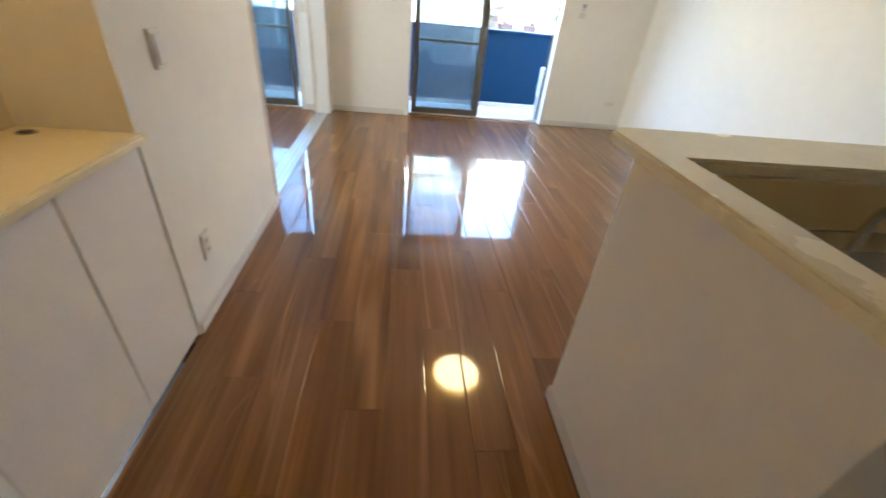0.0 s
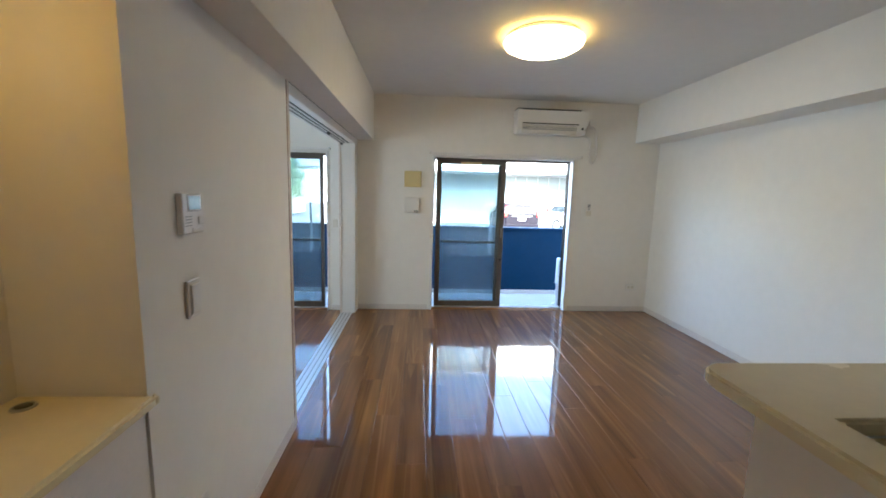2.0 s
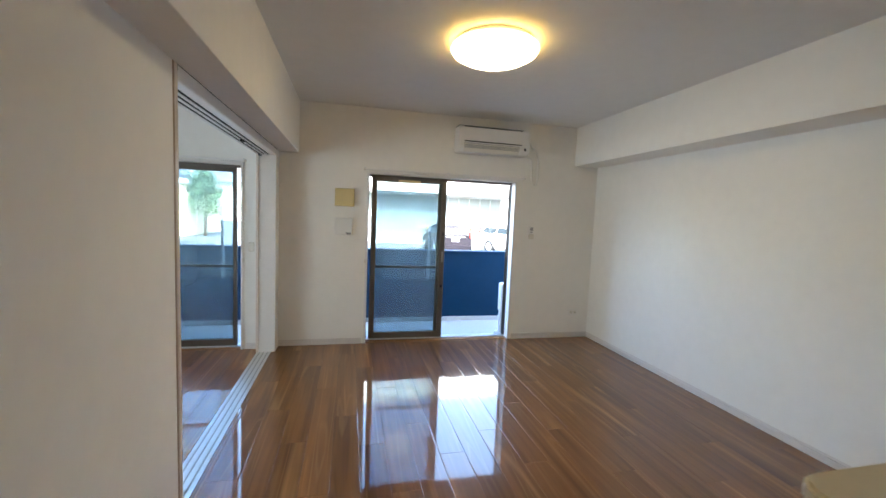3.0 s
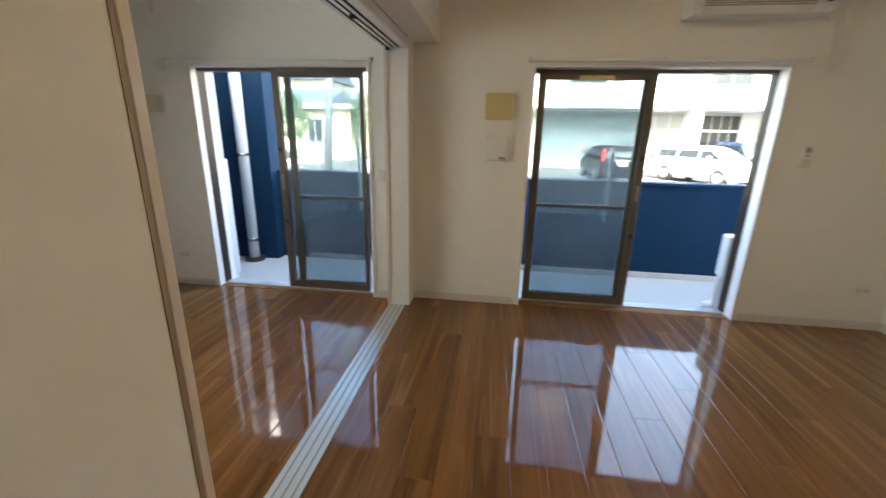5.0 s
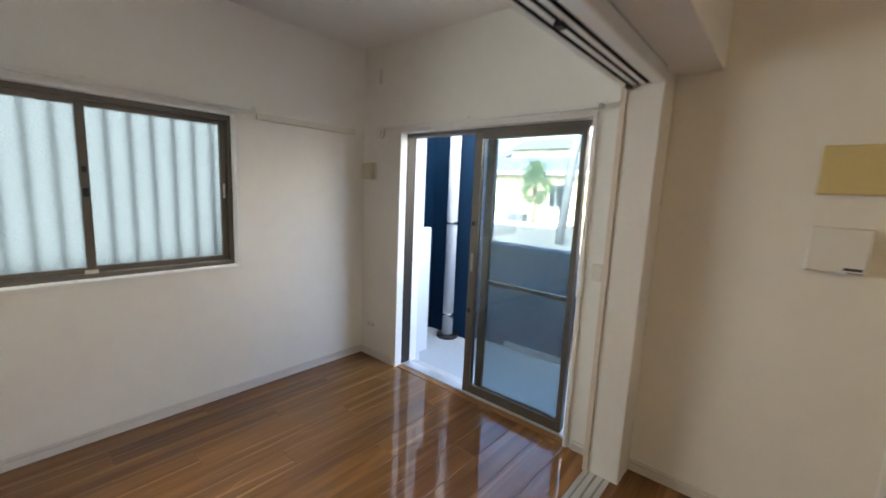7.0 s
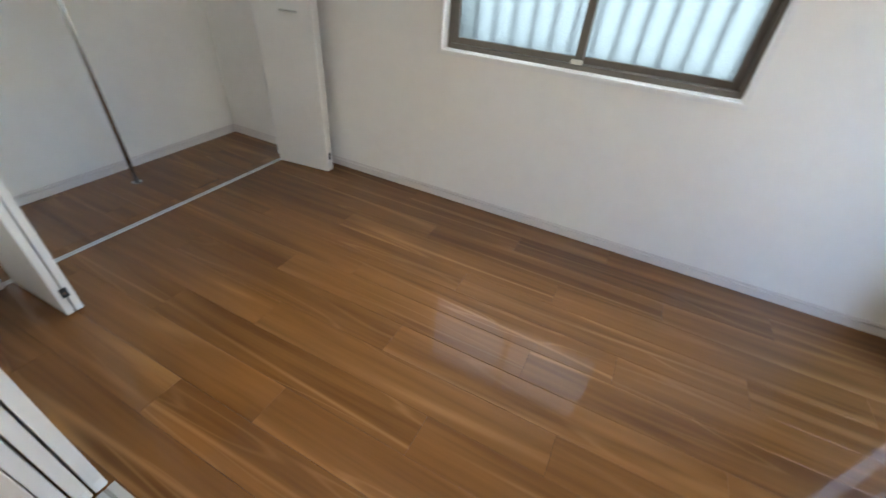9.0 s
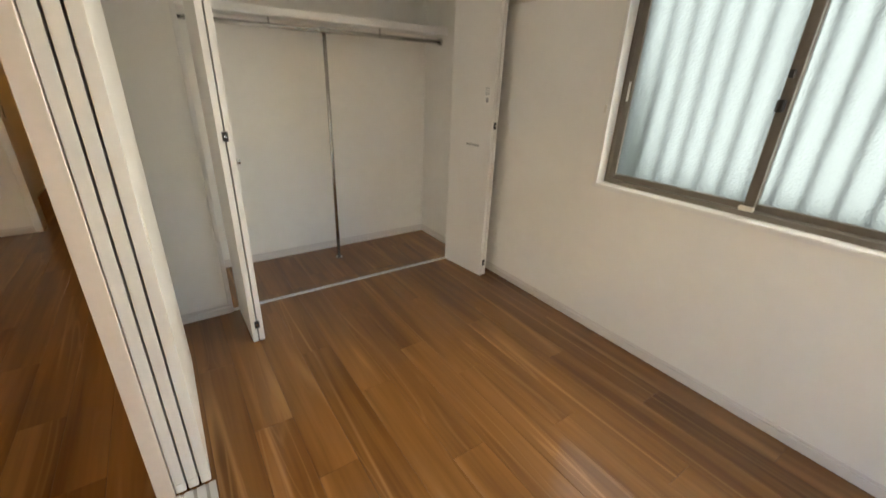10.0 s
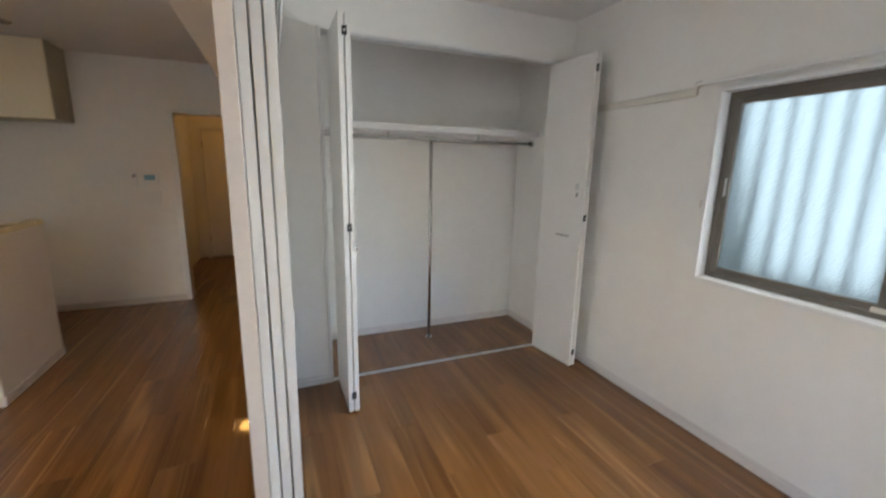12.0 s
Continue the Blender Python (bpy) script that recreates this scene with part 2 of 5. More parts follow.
DARKGLASS = mat("dark_window_glass", (0.022, 0.028, 0.032), 0.25, noise_scale=1, vary=0.2, coat=0.0)
LOUVRE = mat("grey_louvre", (0.20, 0.23, 0.24), 0.5, noise_scale=2, vary=0.08)
YELLOW = mat("yellow_sign", (0.80, 0.50, 0.03), 0.5, noise_scale=3, vary=0.05)
RED = mat("red_lens", (0.55, 0.02, 0.015), 0.2, noise_scale=9, vary=0.1, coat=0.6)
CARDARK = mat("dark_purple_car_paint", (0.0045, 0.0032, 0.006), 0.5, 0.0, noise_scale=2, vary=0.1, coat=0.0)
CARWHITE = mat("white_car_paint", (0.62, 0.62, 0.62), 0.35, noise_scale=2, vary=0.03, coat=0.1)
CARBLUE = mat("blue_car_paint", (0.05, 0.10, 0.22), 0.25, 0.3, noise_scale=2, vary=0.06, coat=0.8)
for dull in (CARDARK, DARKGLASS, CARBLUE):
    dull.node_tree.nodes["Principled BSDF"].inputs["Specular IOR Level"].default_value = 0.12
# Colour of an added wall that dims what the frosted glass shows.
BACKDROPGREEN = mat("dull_green_backdrop_paint", (0.15, 0.185, 0.16), 0.7, noise_scale=0.7, vary=0.12, bump=0.3, bump_scale=12)
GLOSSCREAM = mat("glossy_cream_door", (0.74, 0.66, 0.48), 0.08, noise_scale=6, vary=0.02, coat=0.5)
# Door cream darkened in colour for the cabinet end that lies in shade.
SHADEDCREAM = mat("shaded_cream_board", (0.42, 0.38, 0.28), 0.5, noise_scale=6, vary=0.04)
RUBBER = mat("tyre_rubber", (0.02, 0.02, 0.02), 0.8, noise_scale=10, vary=0.1)
BEIGE = mat("beige_house_wall", (0.66, 0.58, 0.38), 0.8, noise_scale=0.6, vary=0.05, bump=0.3, bump_scale=20)
ROOF = mat("slate_grey_roof", (0.10, 0.11, 0.13), 0.6, noise_scale=1, vary=0.12, bump=0.4, bump_scale=12)
POLE = mat("pole_concrete", (0.22, 0.23, 0.25), 0.8, noise_scale=2, vary=0.08, bump=0.3, bump_scale=30)
LEAF = mat("broad_leaf_green", (0.050, 0.095, 0.038), 0.6, noise_scale=1.5, vary=0.3)
BARK = mat("tree_bark", (0.12, 0.09, 0.065), 0.9, noise_scale=6, vary=0.2, bump=0.8, bump_scale=40)

# ---- builders ----
PLACE = {}


def thing(name, loc, label, category, group="", kind=""):
    """An Empty at the base of a thing, that carries its parts."""
    ob = new(name)
    ob.location = loc
    PLACE[ob] = Vector(loc)
    return tagged(ob, label, category, group, kind)


def link(name, bm, material, origin, parent=None, label="", smooth=False):
    bmesh.ops.recalc_face_normals(bm, faces=bm.faces)
    me = bpy.data.meshes.new(name)
    if smooth:
        for f in bm.faces:
            f.smooth = True
    bm.to_mesh(me)
    bm.free()
    me.materials.append(material)
    ob = new(name, me)
    o = Vector(origin)
    PLACE[ob] = o
    if parent is not None:
        ob.parent = parent
        ob.location = o - PLACE[parent]
    else:
        ob.location = o
    if label:
        tagged(ob, label)
    return ob


def box(name, lo, hi, material, parent=None, bevel=0.0015, label="", seg=1):
    """One box from corner to corner, in the world's metres."""
    lo, hi = Vector([min(a, b) for a, b in zip(lo, hi)]), Vector([max(a, b) for a, b in zip(lo, hi)])
    c, s = (lo + hi) / 2, hi - lo
    bm = bmesh.new()
    bmesh.ops.create_cube(bm, size=1, matrix=Matrix.Diagonal((*s, 1)))
    if bevel:
        bmesh.ops.bevel(bm, geom=bm.edges[:], offset=min(bevel, min(s) * 0.45), segments=seg, affect="EDGES")
    return link(name, bm, material, c, parent, label)


def slabs(name, pairs, material, label="", category="", parent=None):
    """Several boxes in one mesh: a wall around its openings."""
    bm = bmesh.new()
    for lo, hi in pairs:
        if name.startswith("wall_") and lo[2] == 0:
            lo = (lo[0], lo[1], -0.11)
        c = [(a + b) / 2 for a, b in zip(lo, hi)]
        s = [abs(b - a) for a, b in zip(lo, hi)]
        bmesh.ops.create_cube(bm, size=1, matrix=Matrix.Translation(c) @ Matrix.Diagonal((*s, 1)))
    ob = link(name, bm, material, (0, 0, 0), parent)
    if parent is None:
        tagged(ob, label, category, kind="structure")
    return ob


def rod(name, a, b, r, material, parent=None, seg=16, r2=None, label="", smooth=True):
    """A round bar between two points."""
    a, b = Vector(a), Vector(b)
    d = b - a
    bm = bmesh.new()
    bmesh.ops.create_cone(bm, cap_ends=True, segments=seg, radius1=r, radius2=r if r2 is None else r2, depth=d.length)
    bmesh.ops.transform(bm, matrix=d.to_track_quat("Z", "Y").to_matrix().to_4x4(), verts=bm.verts)
    ob = link(name, bm, material, (a + b) / 2, parent, label)
    if smooth:
        for p in ob.data.polygons:
            p.use_smooth = len(p.vertices) == 4
    return ob


def prism(name, pts, axis, lo, hi, material, parent=None, bevel=0.0, label="", seg=2):
    """A polygon in the plane across axis, drawn out along it from lo to hi."""
    bm = bmesh.new()
    put = {"x": lambda u, v, w: (w, u, v), "y": lambda u, v, w: (u, w, v), "z": lambda u, v, w: (u, v, w)}[axis]
    a = [bm.verts.new(put(u, v, lo)) for u, v in pts]
    b = [bm.verts.new(put(u, v, hi)) for u, v in pts]
    bm.faces.new(a)
    bm.faces.new(b[::-1])
    n = len(pts)
    for i in range(n):
        bm.faces.new((a[i], b[i], b[(i + 1) % n], a[(i + 1) % n]))
    if bevel:
        bmesh.ops.recalc_face_normals(bm, faces=bm.faces)
        bmesh.ops.bevel(bm, geom=bm.edges[:], offset=bevel, segments=seg, affect="EDGES")
    c = sum((v.co for v in bm.verts), Vector()) / len(bm.verts)
    bmesh.ops.translate(bm, vec=-c, verts=bm.verts)
    return link(name, bm, material, c, parent, label)


def lathe(name, prof, centre, material, parent=None, seg=40, label=""):
    """A turned shape about the vertical: (radius, height) pairs."""
    bm = bmesh.new()
    rings = []
    for r, z in prof:
        if r < 1e-5:
            rings.append([bm.verts.new((0, 0, z))])
        else:
            rings.append([bm.verts.new((r * math.cos(i * math.tau / seg), r * math.sin(i * math.tau / seg), z)) for i in range(seg)])
    for p, q in zip(rings, rings[1:]):
        for i in range(seg):
            j = (i + 1) % seg
            if len(p) == 1:
                bm.faces.new((p[0], q[i], q[j]))
            elif len(q) == 1:
                bm.faces.new((p[i], p[j], q[0]))
            else:
                bm.faces.new((p[i], p[j], q[j], q[i]))
    return link(name, bm, material, centre, parent, label, smooth=True)


def cord(name, pts, r, material, parent=None, label=""):
    """A bent round cord or pipe through points."""
    cu = bpy.data.curves.new(name, "CURVE")
    cu.dimensions, cu.bevel_depth, cu.bevel_resolution = "3D", r, 3
    sp = cu.splines.new("NURBS")
    sp.points.add(len(pts) - 1)
    o = Vector(pts[0])
    for p, c in zip(sp.points, pts):
        p.co = (*(Vector(c) - o), 1)
    sp.use_endpoint_u, sp.order_u = True, 3
    tmp = bpy.data.objects.new(name, cu)
    me = bpy.data.meshes.new_from_object(tmp)
    bpy.data.objects.remove(tmp)
    me.materials.append(material)
    ob = new(name, me)
    PLACE[ob] = o
    ob.location = o
    if parent is not None:
        ob.parent = parent
        ob.location = o - PLACE[parent]
    return tagged(ob, label) if label else ob


def words(name, text, size, m, material, parent, label=""):
    cu = bpy.data.curves.new(name, "FONT")
    cu.body, cu.size, cu.extrude, cu.align_x = text, size, 0.0003, "LEFT"
    tmp = bpy.data.objects.new(name, cu)
    me = bpy.data.meshes.new_from_object(tmp)
    bpy.data.objects.remove(tmp)
    me.materials.clear()
    me.materials.append(material)
    ob = new(name, me)
    ob.parent = parent
    ob.matrix_basis = m
    return tagged(ob, label) if label else ob

# ---- plan ----
NY, BY, EX, WX, LX = 4.815, 4.755, 2.92, -2.69, -0.553
CZ, BZ, KZ, SY, KY = 2.43, 2.40, 2.31, 1.285, -0.883
OUT = 4.995
TOP = 2.62

# ---- walls ----
slabs("wall_north", [((-0.72, NY, 0), (0.287, OUT, TOP)), ((1.925, NY, 0), (EX, OUT, TOP)), ((0.287, NY, 1.795), (1.925, OUT, TOP))], WALL,
      "white papered living room wall around the balcony door", "wall")
slabs("wall_bedroom_north", [((WX - 0.18, BY, 0), (-2.28, OUT, TOP)), ((-0.86, BY, 0), (-0.72, OUT, TOP)), ((-2.28, BY, 1.792), (-0.86, OUT, TOP))], WALL,
      "white papered bedroom wall around its balcony door", "wall")
slabs("wall_east", [((EX, -1.03, 0), (EX + 0.15, OUT, TOP))], WALL, "plain white papered long living room wall", "wall")
slabs("wall_west", [((WX - 0.18, 0.5, 0), (WX, 2.38, TOP)), ((WX - 0.18, 3.795, 0), (WX, BY, TOP)), ((WX - 0.18, 2.38, 0), (WX, 3.795, 0.835)),
      ((WX - 0.18, 2.38, 1.79), (WX, 3.795, TOP))], WALL, "white papered bedroom wall with a frosted window", "wall")
slabs("wall_partition", [((LX - 0.032, SY, 0), (LX, 2.42, 1.93)), ((-0.95, 1.225, 0), (LX, SY, 1.93)), ((-0.72, KY, 0), (LX, 0.472, 1.93)),
      ((-0.90, 0.472, 0), (-0.87, 1.225, 1.93)), ((-0.90, 0.41, 0), (-0.72, 0.472, 1.93))], WALL, "white papered wall between living room and bedroom", "wall")
slabs("wall_back", [((0.208, KY - 0.15, 0), (EX, KY, TOP)), ((-0.72, KY - 0.15, 0), (-0.48, KY, TOP)), ((-0.48, KY - 0.15, 1.845), (0.208, KY, TOP))], WALL,
      "white papered kitchen back wall with the hall doorway", "wall")
slabs("wall_closet_front", [((-2.69, SY - 0.1, 0), (-2.59, SY, BZ)), ((-2.59, SY - 0.1, 2.138), (-0.95, SY, BZ)), ((-0.95, SY, 1.93), (-0.72, SY - 0.06, BZ))], WALL,
      "white papered wall above the open closet", "wall")
slabs("wall_closet_inside", [((-2.69, 0.514, 0), (-0.90, 0.614, BZ)), ((-0.95, 0.614, 0), (-0.90, SY - 0.06, BZ))], WALL, "white papered closet inner walls", "wall")
tagged(box("beam_left", (-0.72, KY, 1.93), (-0.372, NY, CZ + 0.02), WALL, bevel=0.003), "white papered beam over the sliding doors", "beam", kind="structure")
tagged(box("beam_right", (2.62, KY, 2.0), (EX, NY, CZ + 0.02), WALL, bevel=0.003), "white papered ceiling beam along the long wall", "beam", kind="structure")
tagged(box("ceiling", (-0.372, 1.85, CZ), (2.62, NY, TOP), CEIL, bevel=0), "off-white papered living room ceiling", "ceiling", kind="structure")
tagged(box("ceiling_kitchen", (-0.372, KY, KZ), (2.62, 1.85, TOP), CEIL, bevel=0), "off-white papered kitchen ceiling, slightly lowered", "ceiling", kind="structure")
tagged(box("ceiling_bedroom", (WX, 0.614, BZ), (-0.72, BY, TOP), CEIL, bevel=0), "off-white papered bedroom ceiling", "ceiling", kind="structure")
# Unseen slab over the flat; its edge sets where the sun's shadow falls.
tagged(box("roof_slab", (-3.4, -3.2, TOP), (5.2, 5.06, TOP + 0.25), OUTWHITE, bevel=0), "unseen white slab above, added to keep sun off rooms and balcony", "slab", kind="structure")
tagged(box("door_post", (-0.72, 4.64, 0), (LX, NY, 1.93), TRIM, bevel=0.003), "white post at the end of the sliding doors", "post", kind="structure")
tagged(box("door_post_strip", (-0.7245, 4.632, 0), (-0.70, 4.64, 1.87), JAMB, bevel=0.001), "thin beige stop strip on the white door post", "trim", kind="structure")
# Strip stands in for the dark shading along the jamb's wall side.
tagged(box("door_jamb_joint", (LX, 2.400, 0.061), (LX + 0.0022, 2.4135, 1.93), JAMBSHADE, bevel=0.0008), "thin brown strip painted for the shading beside the jamb", "trim", kind="structure")
tagged(box("door_jamb", (LX - 0.044, 2.414, 0), (LX + 0.004, 2.442, 1.93), JAMB, bevel=0.002), "pale beige jamb at the wall's end", "trim", kind="structure")

# hall behind the doorway
slabs("wall_hall", [((-0.80, -3.0, 0), (-0.70, KY - 0.15, KZ)), ((0.42, -3.0, 0), (0.52, KY - 0.15, KZ)), ((-0.80, -3.1, 0), (0.52, -3.0, KZ))], WALL, "white papered hall walls in warm light", "wall")
tagged(box("ceiling_hall", (-0.80, -3.1, KZ), (0.52, KY - 0.15, TOP), CEIL, bevel=0), "off-white papered hall ceiling", "ceiling", kind="structure")

# ---- baseboards ----
BOARDS = [((-0.553, 4.806), (0.262, NY)), ((1.95, 4.806), (EX, NY)), ((EX - 0.009, 1.0), (EX, 4.806)), ((LX, 1.235), (LX + 0.009, 2.414)), ((LX, KY), (LX + 0.009, 0.455)),
          ((WX, SY), (WX + 0.009, BY)), ((WX, BY - 0.009), (-2.305, BY)), ((-0.835, BY - 0.009), (-0.72, BY)), ((-0.95, SY), (-0.59, SY + 0.009)), ((0.24, KY), (EX, KY + 0.009)),
          ((WX + 0.009, 0.614), (-0.95, 0.623)), ((WX, 0.614), (WX + 0.009, SY - 0.1)), ((0.815, 0.21), (0.824, 0.913)), ((0.815, 0.913), (EX, 0.922))]
for a, b in BOARDS:
    pts_flat = b[0] - a[0] < b[1] - a[1]
    bb = thing("baseboard", ((a[0] + b[0]) / 2, (a[1] + b[1]) / 2, 0), "off-white baseboard with a fine groove along the wall", "baseboard", "baseboards", "structure")
    box("board", (a[0], a[1], 0.0), (b[0], b[1], 0.042), SKIRT, bb, 0.0012)
    k = 0.002
    box("cap", (a[0] + (k if pts_flat else 0), a[1] + (0 if pts_flat else k), 0.044), (b[0] - (k if pts_flat else 0), b[1] - (0 if pts_flat else k), 0.060), SKIRT, bb, 0.002)


# ---- sliding glass doors to the balcony ----
def sash(parent, name, x0, x1, y, z0, z1, rail, pane=GLASS, handle_x=None, wr=0.055):
    """A bronze sash with stiles, rails, middle rail and pane."""
    s = thing(name, ((x0 + x1) / 2, y, z0), "", "")
    s.parent = parent
    s.location = PLACE[s] - PLACE[parent]
    w, d = 0.055, 0.026
    box("stile", (x0, y, z0), (x0 + w, y + d, z1), BRONZE, s, 0.003)
    box("stile", (x1 - wr, y, z0), (x1, y + d, z1), BRONZE, s, 0.003)
    box("top_rail", (x0 + w, y + 0.001, z1 - 0.05), (x1 - wr, y + d - 0.001, z1), BRONZE, s, 0.002)
    box("bottom_rail", (x0 + w, y + 0.001, z0), (x1 - wr, y + d - 0.001, z0 + 0.062), BRONZE, s, 0.002)
    if rail:
        box("middle_rail", (x0 + w, y + 0.002, rail - 0.013), (x1 - wr, y + d - 0.002, rail + 0.013), BRONZE, s, 0.002)
    g = box("pane", (x0 + w, y + 0.011, z0 + 0.062), (x1 - wr, y + 0.015, z1 - 0.05), pane, s, 0)
    g.visible_shadow = False
    if handle_x is not None:
        box("pull", (handle_x - 0.009, y - 0.004, 0.86), (handle_x + 0.009, y, 0.98), GREYPLASTIC, s, 0.002)
        box("latch", (handle_x - 0.012, y - 0.012, 1.16), (handle_x + 0.012, y, 1.19), BLACK, s, 0.003)
        box("latch", (handle_x - 0.012, y - 0.012, 0.58), (handle_x + 0.012, y, 0.61), BLACK, s, 0.003)
    return s


def balcony_door(name, x0, x1, yi, zt, s0, s1, label, gap_left, yf=4.902):
    """yf: the inner face of the bronze frame."""
    w = thing(name, ((x0 + x1) / 2, yi, 0), label, "window", kind="structure")
    t = 0.022
    # white lining boards of the opening
    box("lining", (x0, yi - 0.013, 0), (x0 + t, yf - 0.0002, zt), TRIM, w, 0.002)
    box("lining", (x1 - t, yi - 0.013, 0), (x1, yf - 0.0002, zt), TRIM, w, 0.002)
    box("lining", (x0 + t, yi - 0.012, zt - t), (x1 - t, yf - 0.0002, zt - 0.0005), TRIM, w, 0.002)
    box("nub", ((x0 if gap_left else x1) - 0.012, yi - 0.021, 0.855), ((x0 if gap_left else x1) + 0.012, yi - 0.0125, 0.895), OFFPLASTIC, w, 0.003)
    # bronze outer frame with its tracks
    for a in (x0 + 0.001, x1 - 0.026):
        box("frame_side", (a, yf, 0.012), (a + 0.025, yf + 0.088, zt - 0.001), BRONZEDARK, w, 0.002)
        for k in (yf + 0.016, yf + 0.042, yf + 0.068):
            box("track_rib", (a - 0.004 if a > (x0 + x1) / 2 else a + 0.025, k, 0.02), (a if a > (x0 + x1) / 2 else a + 0.029, k + 0.004, zt - 0.03), BRONZEDARK, w, 0)
    box("frame_head", (x0 + 0.027, yf + 0.001, zt - 0.045), (x1 - 0.027, yf + 0.087, zt - 0.001), BRONZE, w, 0.002)
    box("sill", (x0 + 0.001, yi + 0.004, -0.01), (x1 - 0.001, yf - 0.002, 0.006), SILLWOOD, w, 0.002)
    box("threshold", (x0 + 0.027, yf - 0.002, -0.01), (x1 - 0.027, yf + 0.088, 0.016), ALU, w, 0.002)
    sash(w, "inner_sash", s0, s1, yf + 0.006, 0.018, zt - 0.036, None, GLASS, s1 - 0.026 if gap_left else s0 + 0.026, 0.055 if gap_left else 0.030)
    sash(w, "outer_sash", s0 + 0.003 if gap_left else s0 + 0.082, s1 - 0.03 if gap_left else s1 - 0.002, yf + 0.035, 0.018, zt - 0.036, 0.80, GLASS, None, 0.055 if gap_left else 0.026)
    n = thing("insect_screen", ((s0 + s1) / 2, yf + 0.066, 0.018), "fine grey insect screen in a bronze frame", "")
    n.parent = w
    n.location = PLACE[n] - PLACE[w]
    for a in (s0 + 0.008, s1 - 0.05):
        box("stile", (a, yf + 0.064, 0.02), (a + 0.03, yf + 0.078, zt - 0.038), BRONZEDARK, n, 0.002)
    box("netting", (s0 + 0.05, yf + 0.07, 0.03), (s1 - 0.05, yf + 0.0704, zt - 0.05), NETTING, n, 0)
    return w


w1 = balcony_door("window_1", 0.287, 1.925, NY, 1.795, 0.341, 1.150, "bronze sliding balcony door with its open half to one side", True)
box("spring_tape", (0.62, 4.902, 1.705), (0.86, 4.906, 1.735), CREAMPLATE, w1, 0.001, "yellowed paper strip on the top rail")
balcony_door("window_2", -2.28, -0.86, BY, 1.792, -1.652, -0.934, "bronze sliding balcony door, half open, in the bedroom", False, 4.81)
tagged(box("outer_sill", (-2.279, 4.899, -0.30), (-0.861, OUT - 0.001, -0.012), CONCRETE, bevel=0.003), "pale outer sill under the bedroom balcony door", "sill", kind="structure")

# frosted side window
w3 = thing("window_3", (WX, 3.09, 0.835), "bronze sliding window with patterned frosted glass", "window", kind="structure")
y0, y1, z0, z1 = 2.38, 3.795, 0.835, 1.79
box("lining", (WX - 0.055, y0, z0), (WX + 0.014, y0 + 0.022, z1), TRIM, w3, 0.002)
box("lining", (WX - 0.055, y1 - 0.022, z0), (WX + 0.014, y1, z1), TRIM, w3, 0.002)
box("lining", (WX - 0.055, y0 + 0.022, z1 - 0.022), (WX + 0.013, y1 - 0.022, z1 - 0.0005), TRIM, w3, 0.002)
box("window_sill", (WX - 0.055, y0 - 0.006, z0 - 0.004), (WX + 0.018, y1 + 0.006, z0 + 0.020), TRIM, w3, 0.004, "white painted sill board", 2)
box("nub", (WX, y0 - 0.016, 1.21), (WX + 0.012, y0, 1.25), OFFPLASTIC, w3, 0.003)
for a, b in ((y0 + 0.0005, y0 + 0.040), (y1 - 0.040, y1 - 0.0005)):
    box("frame_side", (WX - 0.12, a, z0 + 0.02), (WX - 0.0555, b, z1 - 0.0005), BRONZE, w3, 0.002)
box("frame_head", (WX - 0.119, y0 + 0.040, z1 - 0.050), (WX - 0.0555, y1 - 0.040, z1 - 0.0005), BRONZE, w3, 0.002)
box("frame_bottom", (WX - 0.119, y0 + 0.040, z0 + 0.021), (WX - 0.046, y1 - 0.040, z0 + 0.045), BRONZE, w3, 0.002)


def side_sash(name, a, b, x, hand):
    s = thing(name, (x, (a + b) / 2, z0 + 0.05), "", "")
    s.parent = w3
    s.location = PLACE[s] - PLACE[w3]
    q0, q1, w = z0 + 0.046, z1 - 0.050, 0.038
    for k in (a, b - w):
        box("stile", (x - 0.024, k, q0), (x, k + w, q1), BRONZE, s, 0.002)
    box("bottom_rail", (x - 0.023, a + w, q0), (x - 0.001, b - w, q0 + 0.030), BRONZE, s, 0.002)
    box("top_rail", (x - 0.023, a + w, q1 - 0.03), (x - 0.001, b - w, q1), BRONZE, s, 0.002)
    g = box("pane", (x - 0.014, a + w, q0 + 0.030), (x - 0.010, b - w, q1 - 0.03), FROST, s, 0)
    g.visible_shadow = False
    if hand:
        box("lock", (x, b - 0.036, 1.27), (x + 0.028, b - 0.010, 1.315), BLACK, s, 0.004)
        box("lock", (x, b - 0.032, 1.39), (x + 0.018, b - 0.012, 1.42), BLACK, s, 0.004)
        box("pull", (x, a + 0.014, 1.27), (x + 0.003, a + 0.026, 1.36), ALU, s, 0.001)
        box("roller_guard", (x - 0.01, b - 0.05, q0 - 0.004), (x + 0.012, b + 0.004, q0 + 0.018), OFFPLASTIC, s, 0.003)
    else:
        box("pull", (x, b - 0.026, 1.27), (x + 0.003, b - 0.014, 1.36), ALU, s, 0.001)


side_sash("inner_sash", 2.417, 3.100, WX - 0.059, True)
side_sash("outer_sash", 3.062, 3.758, WX - 0.088, False)
grille = thing("window_grille", (-2.93, 3.09, 0.78), "grey upright bars outside the frosted window", "window grille")
for i in range(15):
    yy = 2.36 + i * 0.1045
    box("bar", (-2.945, yy, 0.74), (-2.920, yy + 0.020, 1.88), BARGREY, grille, 0.002)
box("rail", (-2.92, 2.33, 0.76), (-2.87, 3.87, 0.79), ALU, grille, 0.002)
